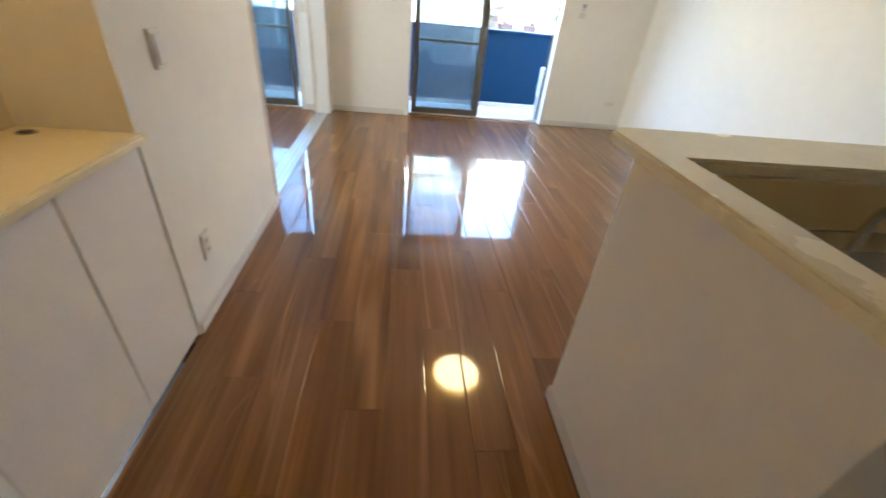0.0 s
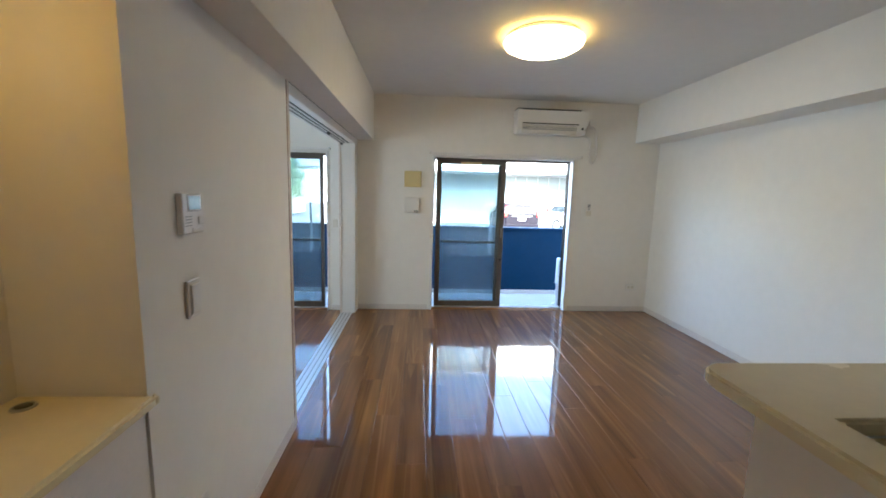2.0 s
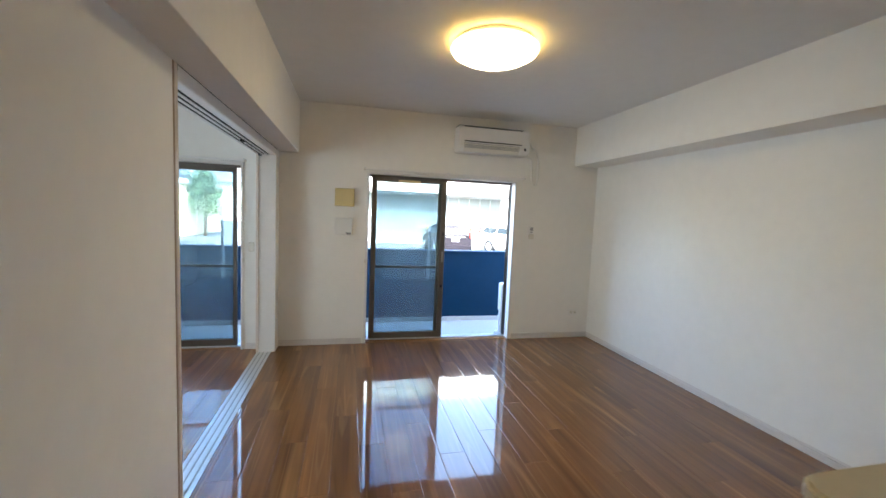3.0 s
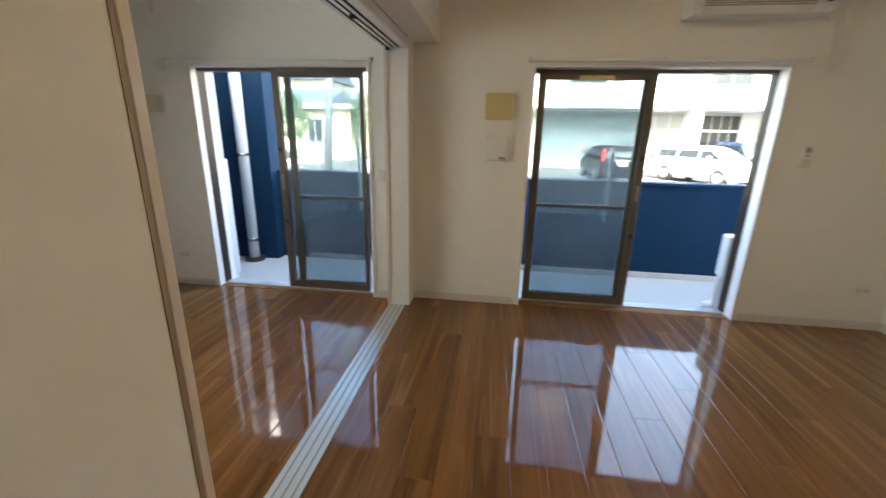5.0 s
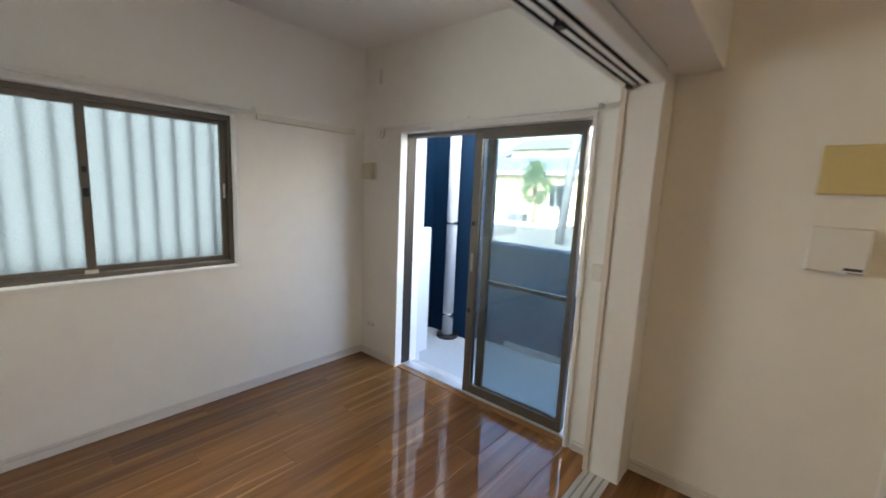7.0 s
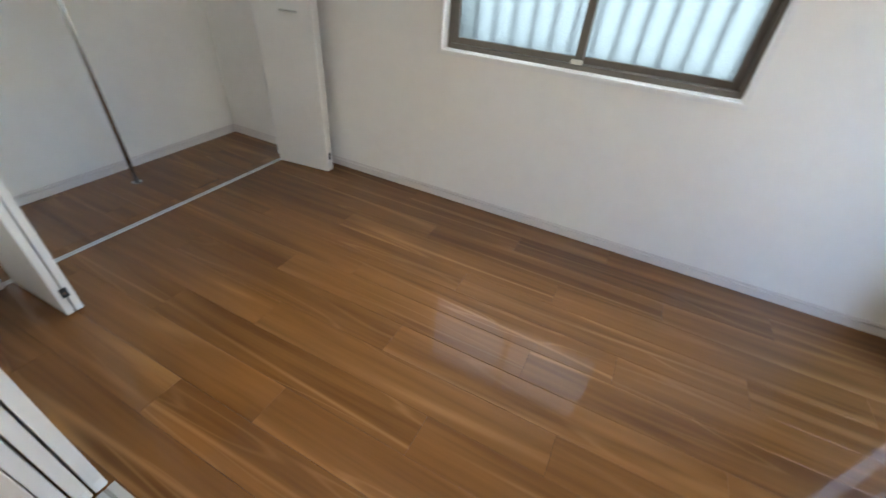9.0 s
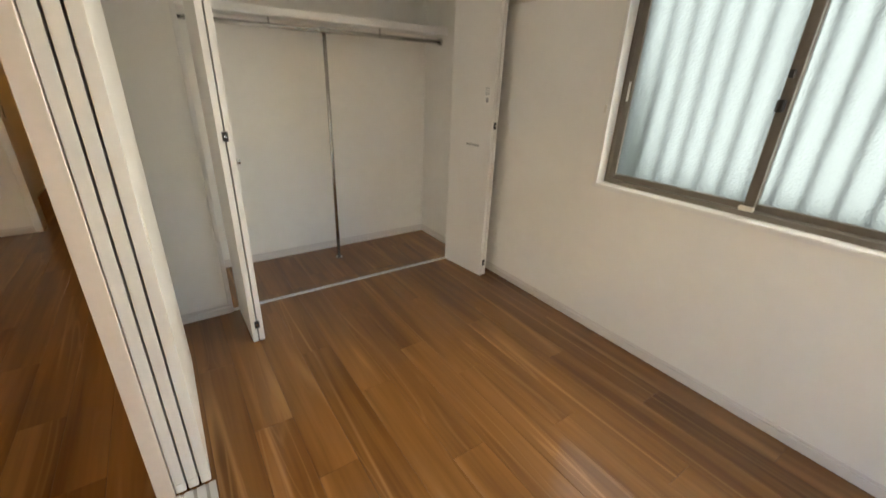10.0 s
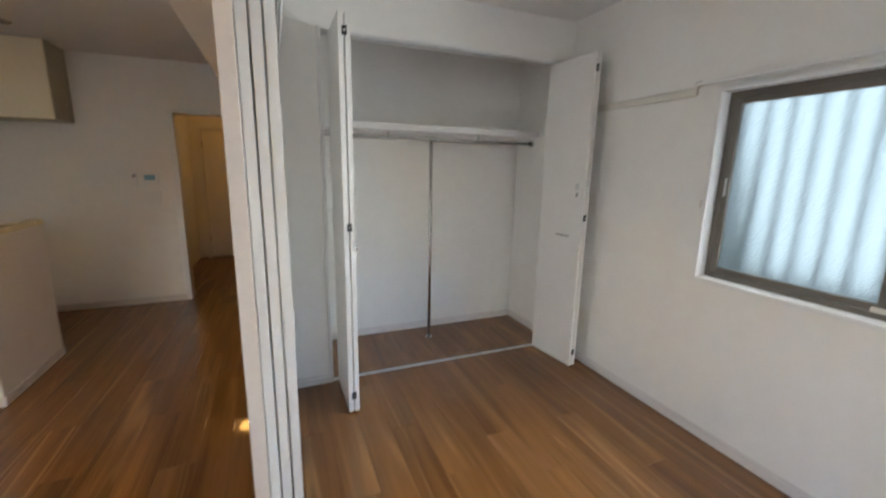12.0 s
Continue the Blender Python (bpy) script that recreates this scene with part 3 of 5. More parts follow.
box("rail", (-2.92, 2.33, 1.84), (-2.87, 3.87, 1.87), ALU, grille, 0.002)


# ---- curtain rails ----
def curtain_rail(a, b, n, label):
    """A slim double rail along x or y, standing off the wall by n (a vector)."""
    a, b, n = Vector(a), Vector(b), Vector(n)
    r = thing("curtain_rail", (a + b) / 2, label, "curtain rail", "curtain rails")
    d = (b - a).normalized()
    for k in (0.030, 0.055):
        p, q = a + n * k, b + n * k
        lo = [min(u, v) for u, v in zip(p, q)]
        hi = [max(u, v) for u, v in zip(p, q)]
        s = Vector((abs(n.x), abs(n.y), 0)) * 0.006 + Vector((0, 0, 0.008))
        box("rail", Vector(lo) - s, Vector(hi) + s, TRIM, r, 0.001)
    for f in (0.0, 0.5, 1.0):
        c = a.lerp(b, f)
        e = c + n * 0.062
        side = Vector((abs(d.x), abs(d.y), 0)) * 0.009
        lo = [min(u, v) for u, v in zip(c, e)]
        hi = [max(u, v) for u, v in zip(c, e)]
        box("bracket", Vector(lo) - side + Vector((0, 0, 0.0085)), Vector(hi) + side + Vector((0, 0, 0.014)), ALU, r, 0.001)
    for c in (a, b):
        e = c + n * 0.043
        box("end_cap", e - Vector((0.014, 0.014, 0.011)), e + Vector((0.014, 0.014, 0.0075)), OFFPLASTIC, r, 0.003)
    # runners pushed to one end
    for i in range(10):
        c = b - d * (0.05 + 0.016 * i) + n * 0.055
        rod("runner", c - Vector((0, 0, 0.0085)), c - Vector((0, 0, 0.026)), 0.0055, PLASTIC, r, 8)
    return r


curtain_rail((0.265, NY, 1.812), (1.985, NY, 1.812), (0, -1, 0), "slim white double curtain rail above the balcony door")
curtain_rail((-2.41, BY, 1.81), (-0.84, BY, 1.81), (0, -1, 0), "slim white double curtain rail above the bedroom balcony door")
curtain_rail((WX, 2.30, 1.812), (WX, 3.87, 1.812), (1, 0, 0), "slim white double curtain rail above the frosted window")
for a, b in ((1.36, 2.27), (3.905, 4.66)):
    pr = thing("picture_rail", (WX, (a + b) / 2, 1.765), "off-white wooden picture rail on the wall", "picture rail", "picture rails")
    box("rail", (WX, a, 1.765), (WX + 0.016, b, 1.800), OFFPLASTIC, pr, 0.003)
    box("lip", (WX, a, 1.8005), (WX + 0.010, b, 1.808), OFFPLASTIC, pr, 0.002)

# ---- sliding doors between the rooms ----
head = thing("door_head", (-0.64, 3.54, 1.87), "white door head with three sliding tracks", "door head", kind="structure")
SLOTS = (-0.6155, -0.6525, -0.6895)
xs = [-0.7235, *sorted(SLOTS), LX + 0.003]
box("board", (-0.7225, 2.442, 1.900), (LX + 0.0025, 4.64, 1.9295), BLACK, head, 0)
for i in range(4):
    a = xs[i] + (0.0078 if i else 0)
    b = xs[i + 1] - (0.0078 if i < 3 else 0)
    box("strip", (a, 2.442, 1.868), (b, 4.64, 1.8995 if 0 < i < 3 else 1.929), TRIM, head, 0.004 if i == 3 else 0.001, seg=2)
for sx in SLOTS:
    box("channel", (sx - 0.0076, 2.442, 1.8695), (sx - 0.0062, 4.64, 1.8995), BLACK, head, 0)
    box("channel", (sx + 0.0062, 2.442, 1.8695), (sx + 0.0076, 4.64, 1.8995), BLACK, head, 0)
for sx, yy in ((SLOTS[1], 3.83), (SLOTS[2], 4.60)):
    box("stop", (sx - 0.012, yy, 1.852), (sx + 0.012, yy + 0.038, 1.8675), BLACK, head, 0.002)
track = thing("floor_track", (-0.655, 3.54, 0.0), "aluminium floor track with three grooves", "floor track", kind="structure")
xs = [-0.716, *sorted(SLOTS), -0.588]
box("bed", (-0.716, 2.442, 0.0005), (-0.588, 4.64, 0.0015), GREYPLASTIC, track, 0)
for i in range(4):
    box("strip", (xs[i] + (0.005 if i else 0), 2.442, 0.0016), (xs[i + 1] - (0.005 if i < 3 else 0), 4.64, 0.0045), ALU, track, 0.001)
for i, sx in enumerate(SLOTS):
    d = thing("sliding_door", (sx, 2.05, 0.006), "white laminate sliding door, pushed open into the stack", "sliding door", "sliding doors")
    box("leaf", (sx - 0.0155, 1.66, 0.007), (sx + 0.0155, 2.438, 1.862), PANEL, d, 0.0025, seg=2)
    box("top_guide", (sx - 0.0045, 2.40, 1.8625), (sx + 0.0045, 2.437, 1.876), BLACK, d, 0.001)
    box("roller_cap", (sx - 0.010, 2.4385, 1.82), (sx + 0.010, 2.441, 1.858), PLASTIC, d, 0.001)
    box("roller_cap", (sx - 0.010, 2.4385, 0.012), (sx + 0.010, 2.441, 0.05), PLASTIC, d, 0.001)
    if i == 2:
        box("pull", (sx - 0.0170, 2.345, 0.86), (sx - 0.0156, 2.385, 0.99), OFFPLASTIC, d, 0.0006)
tagged(box("door_head_trim", (-0.730, SY, 1.875), (-0.7245, 4.64, 1.935), TRIM, bevel=0.001), "white trim board over the sliding doors", "trim", kind="structure")

# ---- closet ----
cr = thing("closet_floor_rail", (-1.77, SY - 0.02, 0), "aluminium floor rail of the closet's folding doors", "door rail", kind="structure")
box("plate", (-2.59, SY - 0.033, 0.001), (-0.95, SY - 0.004, 0.004), ALU, cr, 0.001)
box("groove", (-2.588, SY - 0.021, 0.0042), (-0.952, SY - 0.015, 0.0048), GREYPLASTIC, cr, 0)
tr = thing("closet_trim", (-1.77, SY, 2.1), "white lining boards of the closet opening", "trim", kind="structure")
box("side", (-0.953, SY - 0.1, 0.001), (-0.93, SY + 0.006, 2.138), TRIM, tr, 0.002)
box("side", (-2.595, SY - 0.1, 0.001), (-2.572, SY + 0.006, 2.138), TRIM, tr, 0.002)
box("head", (-2.572, SY - 0.1, 2.117), (-0.953, SY + 0.005, 2.1375), TRIM, tr, 0.002)
box("track", (-2.57, SY - 0.035, 2.107), (-0.955, SY - 0.010, 2.1165), ALU, tr, 0.001)


def folding_door(name, hinge, tip, side, label, tag):
    """Two leaves folded flat on each other. hinge and tip give the line of the leaf that faces the room's middle; side the way to the other leaf."""
    h, t = Vector((*hinge, 0.012)), Vector((*tip, 0.012))
    d = thing(name, h, label, "folding door", "closet folding doors")
    L = (t - h).length
    ang = math.atan2(t.y - h.y, t.x - h.x)
    th, hz = 0.026, 2.085
    for k in (0, 1):
        off = side * k * (th + 0.006)
        lo, hi = (0, min(0, side * th) + off, 0), (L, max(0, side * th) + off, hz)
        c = [(u + v) / 2 for u, v in zip(lo, hi)]
        bm = bmesh.new()
        bmesh.ops.create_cube(bm, size=1, matrix=Matrix.Translation(c) @ Matrix.Diagonal((L, th, hz, 1)))
        bmesh.ops.bevel(bm, geom=bm.edges[:], offset=0.002, segments=2, affect="EDGES")
        leaf = link("leaf", bm, PANEL, h, d)
        if k == 0:
            for z in (0.10, 1.06, 2.0):
                for nm, m, dx, sy, sz in (("hinge_plate", BLACK, 0.001, 0.024, 0.042), ("hinge_pin", STEEL, 0.0035, 0.010, 0.013)):
                    bm = bmesh.new()
                    bmesh.ops.create_cube(bm, size=1, matrix=Matrix.Translation((L + dx, side * (th + 0.003), z)) @ Matrix.Diagonal((0.004, sy, sz, 1)))
                    link(nm, bm, m, h, leaf)
    y = -side * 0.001
    if tag:
        bm = bmesh.new()
        for u in (0.30, 0.33):
            bmesh.ops.create_cube(bm, size=1, matrix=Matrix.Translation((L - 0.11 - (u - 0.30), -side * 0.012, 0.93)) @ Matrix.Diagonal((0.004, 0.022, 0.006, 1)))
        bmesh.ops.create_cube(bm, size=1, matrix=Matrix.Translation((L - 0.135, -side * 0.024, 0.93)) @ Matrix.Diagonal((0.115, 0.006, 0.010, 1)))
        link("handle", bm, STEEL, h, d, "satin steel bow handle")
        bm = bmesh.new()
        bmesh.ops.create_cube(bm, size=1, matrix=Matrix.Translation((L - 0.055, -side * 0.0006, 1.24)) @ Matrix.Diagonal((0.05, 0.001, 0.10, 1)))
        link("sticker", bm, PLASTIC, h, d, "small white instruction sticker")
        bm = bmesh.new()
        for q in range(4):
            bmesh.ops.create_cube(bm, size=1, matrix=Matrix.Translation((L - 0.057, -side * 0.0013, 1.282 - 0.012 * q)) @ Matrix.Diagonal((0.036, 0.0006, 0.004, 1)))
        bmesh.ops.create_cube(bm, size=1, matrix=Matrix.Translation((L - 0.055, -side * 0.0013, 1.212)) @ Matrix.Diagonal((0.022, 0.0006, 0.028, 1)))
        link("sticker_print", bm, GREYPLASTIC, h, d)
    else:
        bm = bmesh.new()
        bmesh.ops.create_cone(bm, cap_ends=True, segments=12, radius1=0.010, radius2=0.013, depth=0.03, matrix=Matrix.Translation((L - 0.10, side * (2 * th + 0.006 + 0.015), 0.93)) @ Matrix.Rotation(radians(-90 * side), 4, "X"))
        link("knob", bm, STEEL, h, d, "small satin steel knob")
    d.rotation_euler = (0, 0, ang)
    return d


folding_door("folding_door", (-2.490, SY + 0.006), (-2.535, 1.678), 1, "white laminate folding door, open, with a sticker and bow handle", True)
folding_door("folding_door", (-0.984, SY + 0.012), (-0.989, 1.685), 1, "white laminate folding door, folded open, with black hinges", False)

sh = thing("closet_shelf", (-1.8, 0.78, 1.66), "white closet shelf with a rounded front edge", "shelf")
box("shelf_board", (WX, 0.614, 1.648), (-0.95, 0.915, 1.668), TRIM, sh, 0.001)
box("front_edge", (WX, 0.9155, 1.635), (-0.95, 0.935, 1.683), TRIM, sh, 0.006, "", 3)
hr = thing("clothes_rail", (-1.783, 0.838, 0), "steel clothes rail on a slim steel post", "clothes rail")
rod("rail", (WX + 0.02, 0.838, 1.592), (-0.952, 0.838, 1.592), 0.0125, STEEL, hr)
rod("post", (-1.783, 0.838, 0.004), (-1.783, 0.838, 1.578), 0.0125, STEEL, hr)
rod("foot", (-1.783, 0.838, 0.0), (-1.783, 0.838, 0.006), 0.026, STEEL, hr)
box("tee", (-1.823, 0.820, 1.576), (-1.743, 0.856, 1.609), STEEL, hr, 0.006)
for xx in (-2.18, -1.45):
    rod("hook", (xx, 0.838, 1.575), (xx, 0.838, 1.636), 0.005, STEEL, hr, 10)
rod("socket", (WX, 0.838, 1.592), (WX + 0.02, 0.838, 1.592), 0.024, STEEL, hr)
rod("socket", (-0.97, 0.838, 1.592), (-0.95, 0.838, 1.592), 0.024, STEEL, hr)


# ---- living room fittings ----
lamp = thing("ceiling_lamp", (0.952, 3.0, CZ), "round warm glowing ceiling lamp with a domed shade", "ceiling lamp")
lathe("base", [(0.0, 0.0), (0.228, 0.0), (0.240, -0.012), (0.240, -0.03), (0.0, -0.03)], (0.952, 3.0, CZ), PLASTIC, lamp)
lathe("rim", [(0.240, -0.0305), (0.262, -0.034), (0.2675, -0.045), (0.258, -0.062), (0.2535, -0.0675)], (0.952, 3.0, CZ), SHADERIM, lamp, 56, "yellow glowing lamp rim")
lathe("shade", [(0.252, -0.068), (0.208, -0.092), (0.14, -0.108), (0.07, -0.111), (0.0, -0.112)], (0.952, 3.0, CZ), SHADE, lamp, 56, "warm glowing domed shade")


def rosette(loc, label):
    r = thing("ceiling_rosette", loc, label, "ceiling socket", "ceiling sockets")
    lathe("cup", [(0.0, 0.0), (0.048, 0.0), (0.050, -0.006), (0.046, -0.020), (0.036, -0.024), (0.0, -0.024)], loc, PLASTIC, r, 28)
    c = Vector(loc)
    for s in (-1, 1):
        box("slot", c + Vector((s * 0.016 - 0.004, -0.011, -0.0275)), c + Vector((s * 0.016 + 0.004, 0.011, -0.0245)), GREYPLASTIC, r, 0.001)
    return r


rosette((0.93, 2.20, CZ), "small round white ceiling socket in the living room")
rosette((-1.73, 2.266, BZ), "small round white ceiling socket in the bedroom")

ac = thing("air_conditioner", (1.545, NY, 2.04), "white wall-mounted air conditioner above the balcony door", "air conditioner")
prism("body", [(NY, 2.045), (4.64, 2.045), (4.605, 2.08), (4.598, 2.245), (4.615, 2.295), (NY, 2.303)], "x", 1.185, 1.955, PLASTIC, ac, 0.010)
box("front_panel", (1.19, 4.594, 2.15), (1.950, 4.5985, 2.28), PLASTIC, ac, 0.004, seg=2)
box("gap", (1.24, 4.5955, 2.138), (1.86, 4.603, 2.148), BLACK, ac, 0.001)
prism("flap", [(4.597, 2.12), (4.607, 2.075), (4.640, 2.043), (4.645, 2.048), (4.613, 2.081), (4.603, 2.122)], "x", 1.235, 1.84, OFFPLASTIC, ac)
box("flap_line", (1.235, 4.5955, 2.121), (1.84, 4.604, 2.125), GREYPLASTIC, ac, 0)
for i in range(3):
    prism("louvre_slot", [(4.5955 + 0.0025 * i, 2.108 - 0.012 * i), (4.5975 + 0.0025 * i, 2.102 - 0.012 * i), (4.612, 2.102 - 0.012 * i), (4.612, 2.108 - 0.012 * i)], "x", 1.24, 1.835, GREYPLASTIC, ac)
box("top_slot", (1.235, 4.603, 2.286), (1.87, 4.612, 2.292), BLACK, ac, 0)
box("intake_grille", (1.19, 4.64, 2.304), (1.90, 4.80, 2.307), GREYPLASTIC, ac, 0.001)
for i in range(10):
    box("slat", (1.20 + i * 0.07, 4.645, 2.307), (1.212 + i * 0.07, 4.795, 2.311), PLASTIC, ac, 0)
box("display", (1.89, 4.5925, 2.088), (1.91, 4.6, 2.112), BLACK, ac, 0.001)
cord("power_cord", [(1.94, 4.79, 2.075), (2.02, 4.80, 2.06), (2.085, 4.803, 2.035), (2.09, 4.803, 1.80), (2.12, 4.803, 1.735), (2.165, 4.803, 1.79), (2.165, 4.80, 2.10), (2.10, 4.795, 2.17)], 0.010, PLASTIC, ac)
cap = thing("pipe_cap", (2.08, NY, 2.19), "round white pipe cap beside the air conditioner", "pipe cap")
rod("disc", (2.08, NY, 2.19), (2.08, NY - 0.014, 2.19), 0.058, PLASTIC, cap, 28)
rod("boss", (2.08, NY - 0.014, 2.19), (2.08, NY - 0.030, 2.19), 0.030, PLASTIC, cap, 20)


def wall_plate(name, c, w, h, n, label, category, holes=(), thick=0.008, material=PLASTIC):
    """A plate on a wall. n: the wall's normal, along x or y."""
    c, n = Vector(c), Vector(n)
    u = Vector((-n.y, n.x, 0))
    p = thing(name, c, label, category)

    def slab(nm, cu, cz, du, dz, d0, d1, m, bev=0.0015):
        a = c + u * (cu - du / 2) + Vector((0, 0, cz - dz / 2)) + n * d0
        b = c + u * (cu + du / 2) + Vector((0, 0, cz + dz / 2)) + n * d1
        return box(nm, a, b, m, p, bev)

    slab("plate", 0, 0, w, h, 0, thick, material, 0.003)
    for nm, cu, cz, du, dz, m in holes:
        slab(nm, cu, cz, du, dz, thick, thick + 0.002, m, 0.0008)
    return p, slab


SOCKET = [("socket", 0, 0.02, 0.034, 0.034, OFFPLASTIC), ("socket", 0, -0.02, 0.034, 0.034, OFFPLASTIC)]
pl, sl = wall_plate("wall_switch", (LX, 1.452, 1.032), 0.07, 0.118, (1, 0, 0), "white wide-rocker light switch", "light switch", [("rocker_frame", 0, 0, 0.050, 0.096, OFFPLASTIC), ("dot", -0.012, -0.03, 0.005, 0.003, GREYPLASTIC)], 0.010)
sl("rocker", 0, 0, 0.044, 0.090, 0.012, 0.016, PLASTIC, 0.002)
pl, sl = wall_plate("wall_outlet", (LX, 1.435, 0.305), 0.07, 0.12, (1, 0, 0), "white double wall outlet near the floor", "outlet", SOCKET)
for s in (-1, 1):
    for q in (-0.007, 0.007):
        sl("slit", q, 0.02 * s, 0.0025, 0.012, 0.010, 0.0108, BLACK, 0)
pl, sl = wall_plate("intercom", (LX, 1.455, 1.293), 0.112, 0.120, (1, 0, 0), "white intercom with a small bluish screen", "intercom", thick=0.019)
sl("screen", 0.006, 0.032, 0.062, 0.040, 0.0202, 0.0212, SCREENLCD)
sl("screen_frame", 0.006, 0.032, 0.074, 0.050, 0.0185, 0.0201, GREYPLASTIC)
sl("talk_button", 0.035, -0.022, 0.03, 0.024, 0.019, 0.024, PLASTIC, 0.003)
sl("wide_button", 0.010, -0.050, 0.045, 0.014, 0.019, 0.022, PLASTIC, 0.002)
for i in range(4):
    sl("speaker_slit", -0.028, -0.008 - 0.009 * i, 0.036, 0.003, 0.019, 0.0195, GREYPLASTIC, 0)

pl, sl = wall_plate("vent_cover", (0.068, NY, 1.517), 0.195, 0.182, (0, -1, 0), "yellowed cream square vent cover", "vent cover", thick=0.012, material=OFFPLASTIC)
sl("lid", 0, 0, 0.19, 0.177, 0.014, 0.034, CREAMPLATE, 0.005)
pl, sl = wall_plate("vent_cover", (0.061, NY, 1.225), 0.165, 0.165, (0, -1, 0), "white square vent cover with a small printed label", "vent cover", thick=0.012)
sl("lid", 0, 0, 0.17, 0.17, 0.014, 0.036, PLASTIC, 0.005)
sl("printed_label", 0.048, -0.066, 0.05, 0.010, 0.036, 0.0366, INK, 0)
sl("printed_label", 0.053, -0.079, 0.04, 0.006, 0.036, 0.0366, GREYPLASTIC, 0)
pl, sl = wall_plate("wall_outlet", (2.72, NY, 0.30), 0.118, 0.082, (0, -1, 0), "wide white wall outlet with two sockets", "outlet", [("socket", -0.024, 0.0, 0.034, 0.034, OFFPLASTIC), ("socket", 0.024, 0.0, 0.034, 0.034, OFFPLASTIC)])
for s in (-1, 1):
    for q in (-0.007, 0.007):
        sl("slit", 0.024 * s + q, 0.0, 0.0025, 0.012, 0.010, 0.0108, BLACK, 0)
pl, sl = wall_plate("remote_control", (2.125, NY, 1.225), 0.048, 0.135, (0, -1, 0), "white air conditioner remote in a wall holder", "remote control", thick=0.02)
sl("display", 0, 0.042, 0.034, 0.035, 0.020, 0.0215, GREYPLASTIC)
sl("holder", 0, -0.045, 0.058, 0.055, 0.001, 0.027, OFFPLASTIC, 0.003)
sl("button", 0, 0.006, 0.026, 0.012, 0.020, 0.023, GREYPLASTIC)
# bedroom wall
pl, sl = wall_plate("vent_cover", (-2.595, BY, 1.50), 0.13, 0.13, (0, -1, 0), "white square vent cover in the bedroom corner", "vent cover", thick=0.014, material=OFFPLASTIC)
sl("lid", 0, 0, 0.125, 0.125, 0.016, 0.05, AGEDIVORY, 0.005)
pl, sl = wall_plate("wall_outlet", (-2.56, BY, 0.27), 0.12, 0.07, (0, -1, 0), "white wall outlet low in the bedroom corner", "outlet", [("socket", -0.022, 0, 0.03, 0.03, OFFPLASTIC), ("socket", 0.022, 0, 0.03, 0.03, OFFPLASTIC)])
for q in (-0.03, -0.016, 0.016, 0.03):
    sl("slit", q, 0.0, 0.0025, 0.012, 0.010, 0.0108, BLACK, 0)
pl, sl = wall_plate("wall_plate", (-2.50, BY, 2.19), 0.035, 0.11, (0, -1, 0), "small blank white wall plate", "wall plate", material=OFFPLASTIC)
sl("screw", 0, -0.035, 0.008, 0.008, 0.010, 0.0108, GREYPLASTIC, 0)
pl, sl = wall_plate("wall_plate", (-0.79, BY, 1.0), 0.05, 0.09, (0, -1, 0), "small ivory blank plate by the door post", "wall plate", material=OFFPLASTIC)
cap = thing("pipe_cap", (-2.49, BY, 1.785), "round white sleeve cap on the bedroom wall", "pipe cap")
rod("disc", (-2.49, BY, 1.785), (-2.49, BY - 0.020, 1.785), 0.048, PLASTIC, cap, 28)
rod("boss", (-2.49, BY - 0.020, 1.785), (-2.49, BY - 0.032, 1.785), 0.026, PLASTIC, cap, 20)

# ---- niche counter ----
nc = thing("niche_cabinet", (-0.72, 0.86, 0), "pale laminate cabinet with two doors under the niche counter", "cabinet")
box("body", (-0.865, 0.477, 0.06), (LX - 0.032, 1.22, 0.8015), CABINET, nc, 0.001)
box("toe_kick", (-0.865, 0.477, 0.001), (LX - 0.06, 1.22, 0.0595), BLACK, nc, 0)
box("door", (LX - 0.031, 0.480, 0.012), (LX - 0.006, 0.872, 0.790), CABINET, nc, 0.002)
box("door", (LX - 0.031, 0.876, 0.012), (LX - 0.006, 1.2225, 0.790), CABINET, nc, 0.002)
ct = thing("niche_countertop", (-0.70, 0.86, 0.802), "cream glossy countertop in the niche with rounded edge", "countertop")
box("top", (-0.868, 0.4745, 0.802), (-0.5265, 1.2235, 0.8346), CREAM, ct, 0.008, "", 4)
box("edge_return", (-0.5475, 0.452, 0.802), (-0.5265, 0.4820, 0.8342), CREAM, ct, 0.008, "", 4)
box("edge_return", (-0.5475, 1.2160, 0.802), (-0.5265, 1.2385, 0.8342), CREAM, ct, 0.008, "", 4)
gm = thing("cable_grommet", (-0.80, 1.165, 0.834), "round grey cable grommet in the cream counter", "cable grommet")
lathe("ring", [(0.0, 0.001), (0.020, 0.001), (0.020, 0.004), (0.024, 0.0035), (0.026, 0.0), (0.0, 0.0)], (-0.80, 1.165, 0.834), GREYPLASTIC, gm, 24)
lathe("cover", [(0.0, 0.0048), (0.017, 0.0048), (0.018, 0.0042)], (-0.80, 1.165, 0.834), BLACK, gm, 24)
# Lamp itself is unseen; placed by inference from the niche's warm, top-bright walls.
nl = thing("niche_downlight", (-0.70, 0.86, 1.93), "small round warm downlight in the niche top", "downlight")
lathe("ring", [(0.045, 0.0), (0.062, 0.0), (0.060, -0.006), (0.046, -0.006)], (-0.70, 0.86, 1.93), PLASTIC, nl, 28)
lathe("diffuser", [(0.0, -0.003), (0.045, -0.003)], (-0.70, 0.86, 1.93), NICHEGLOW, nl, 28)

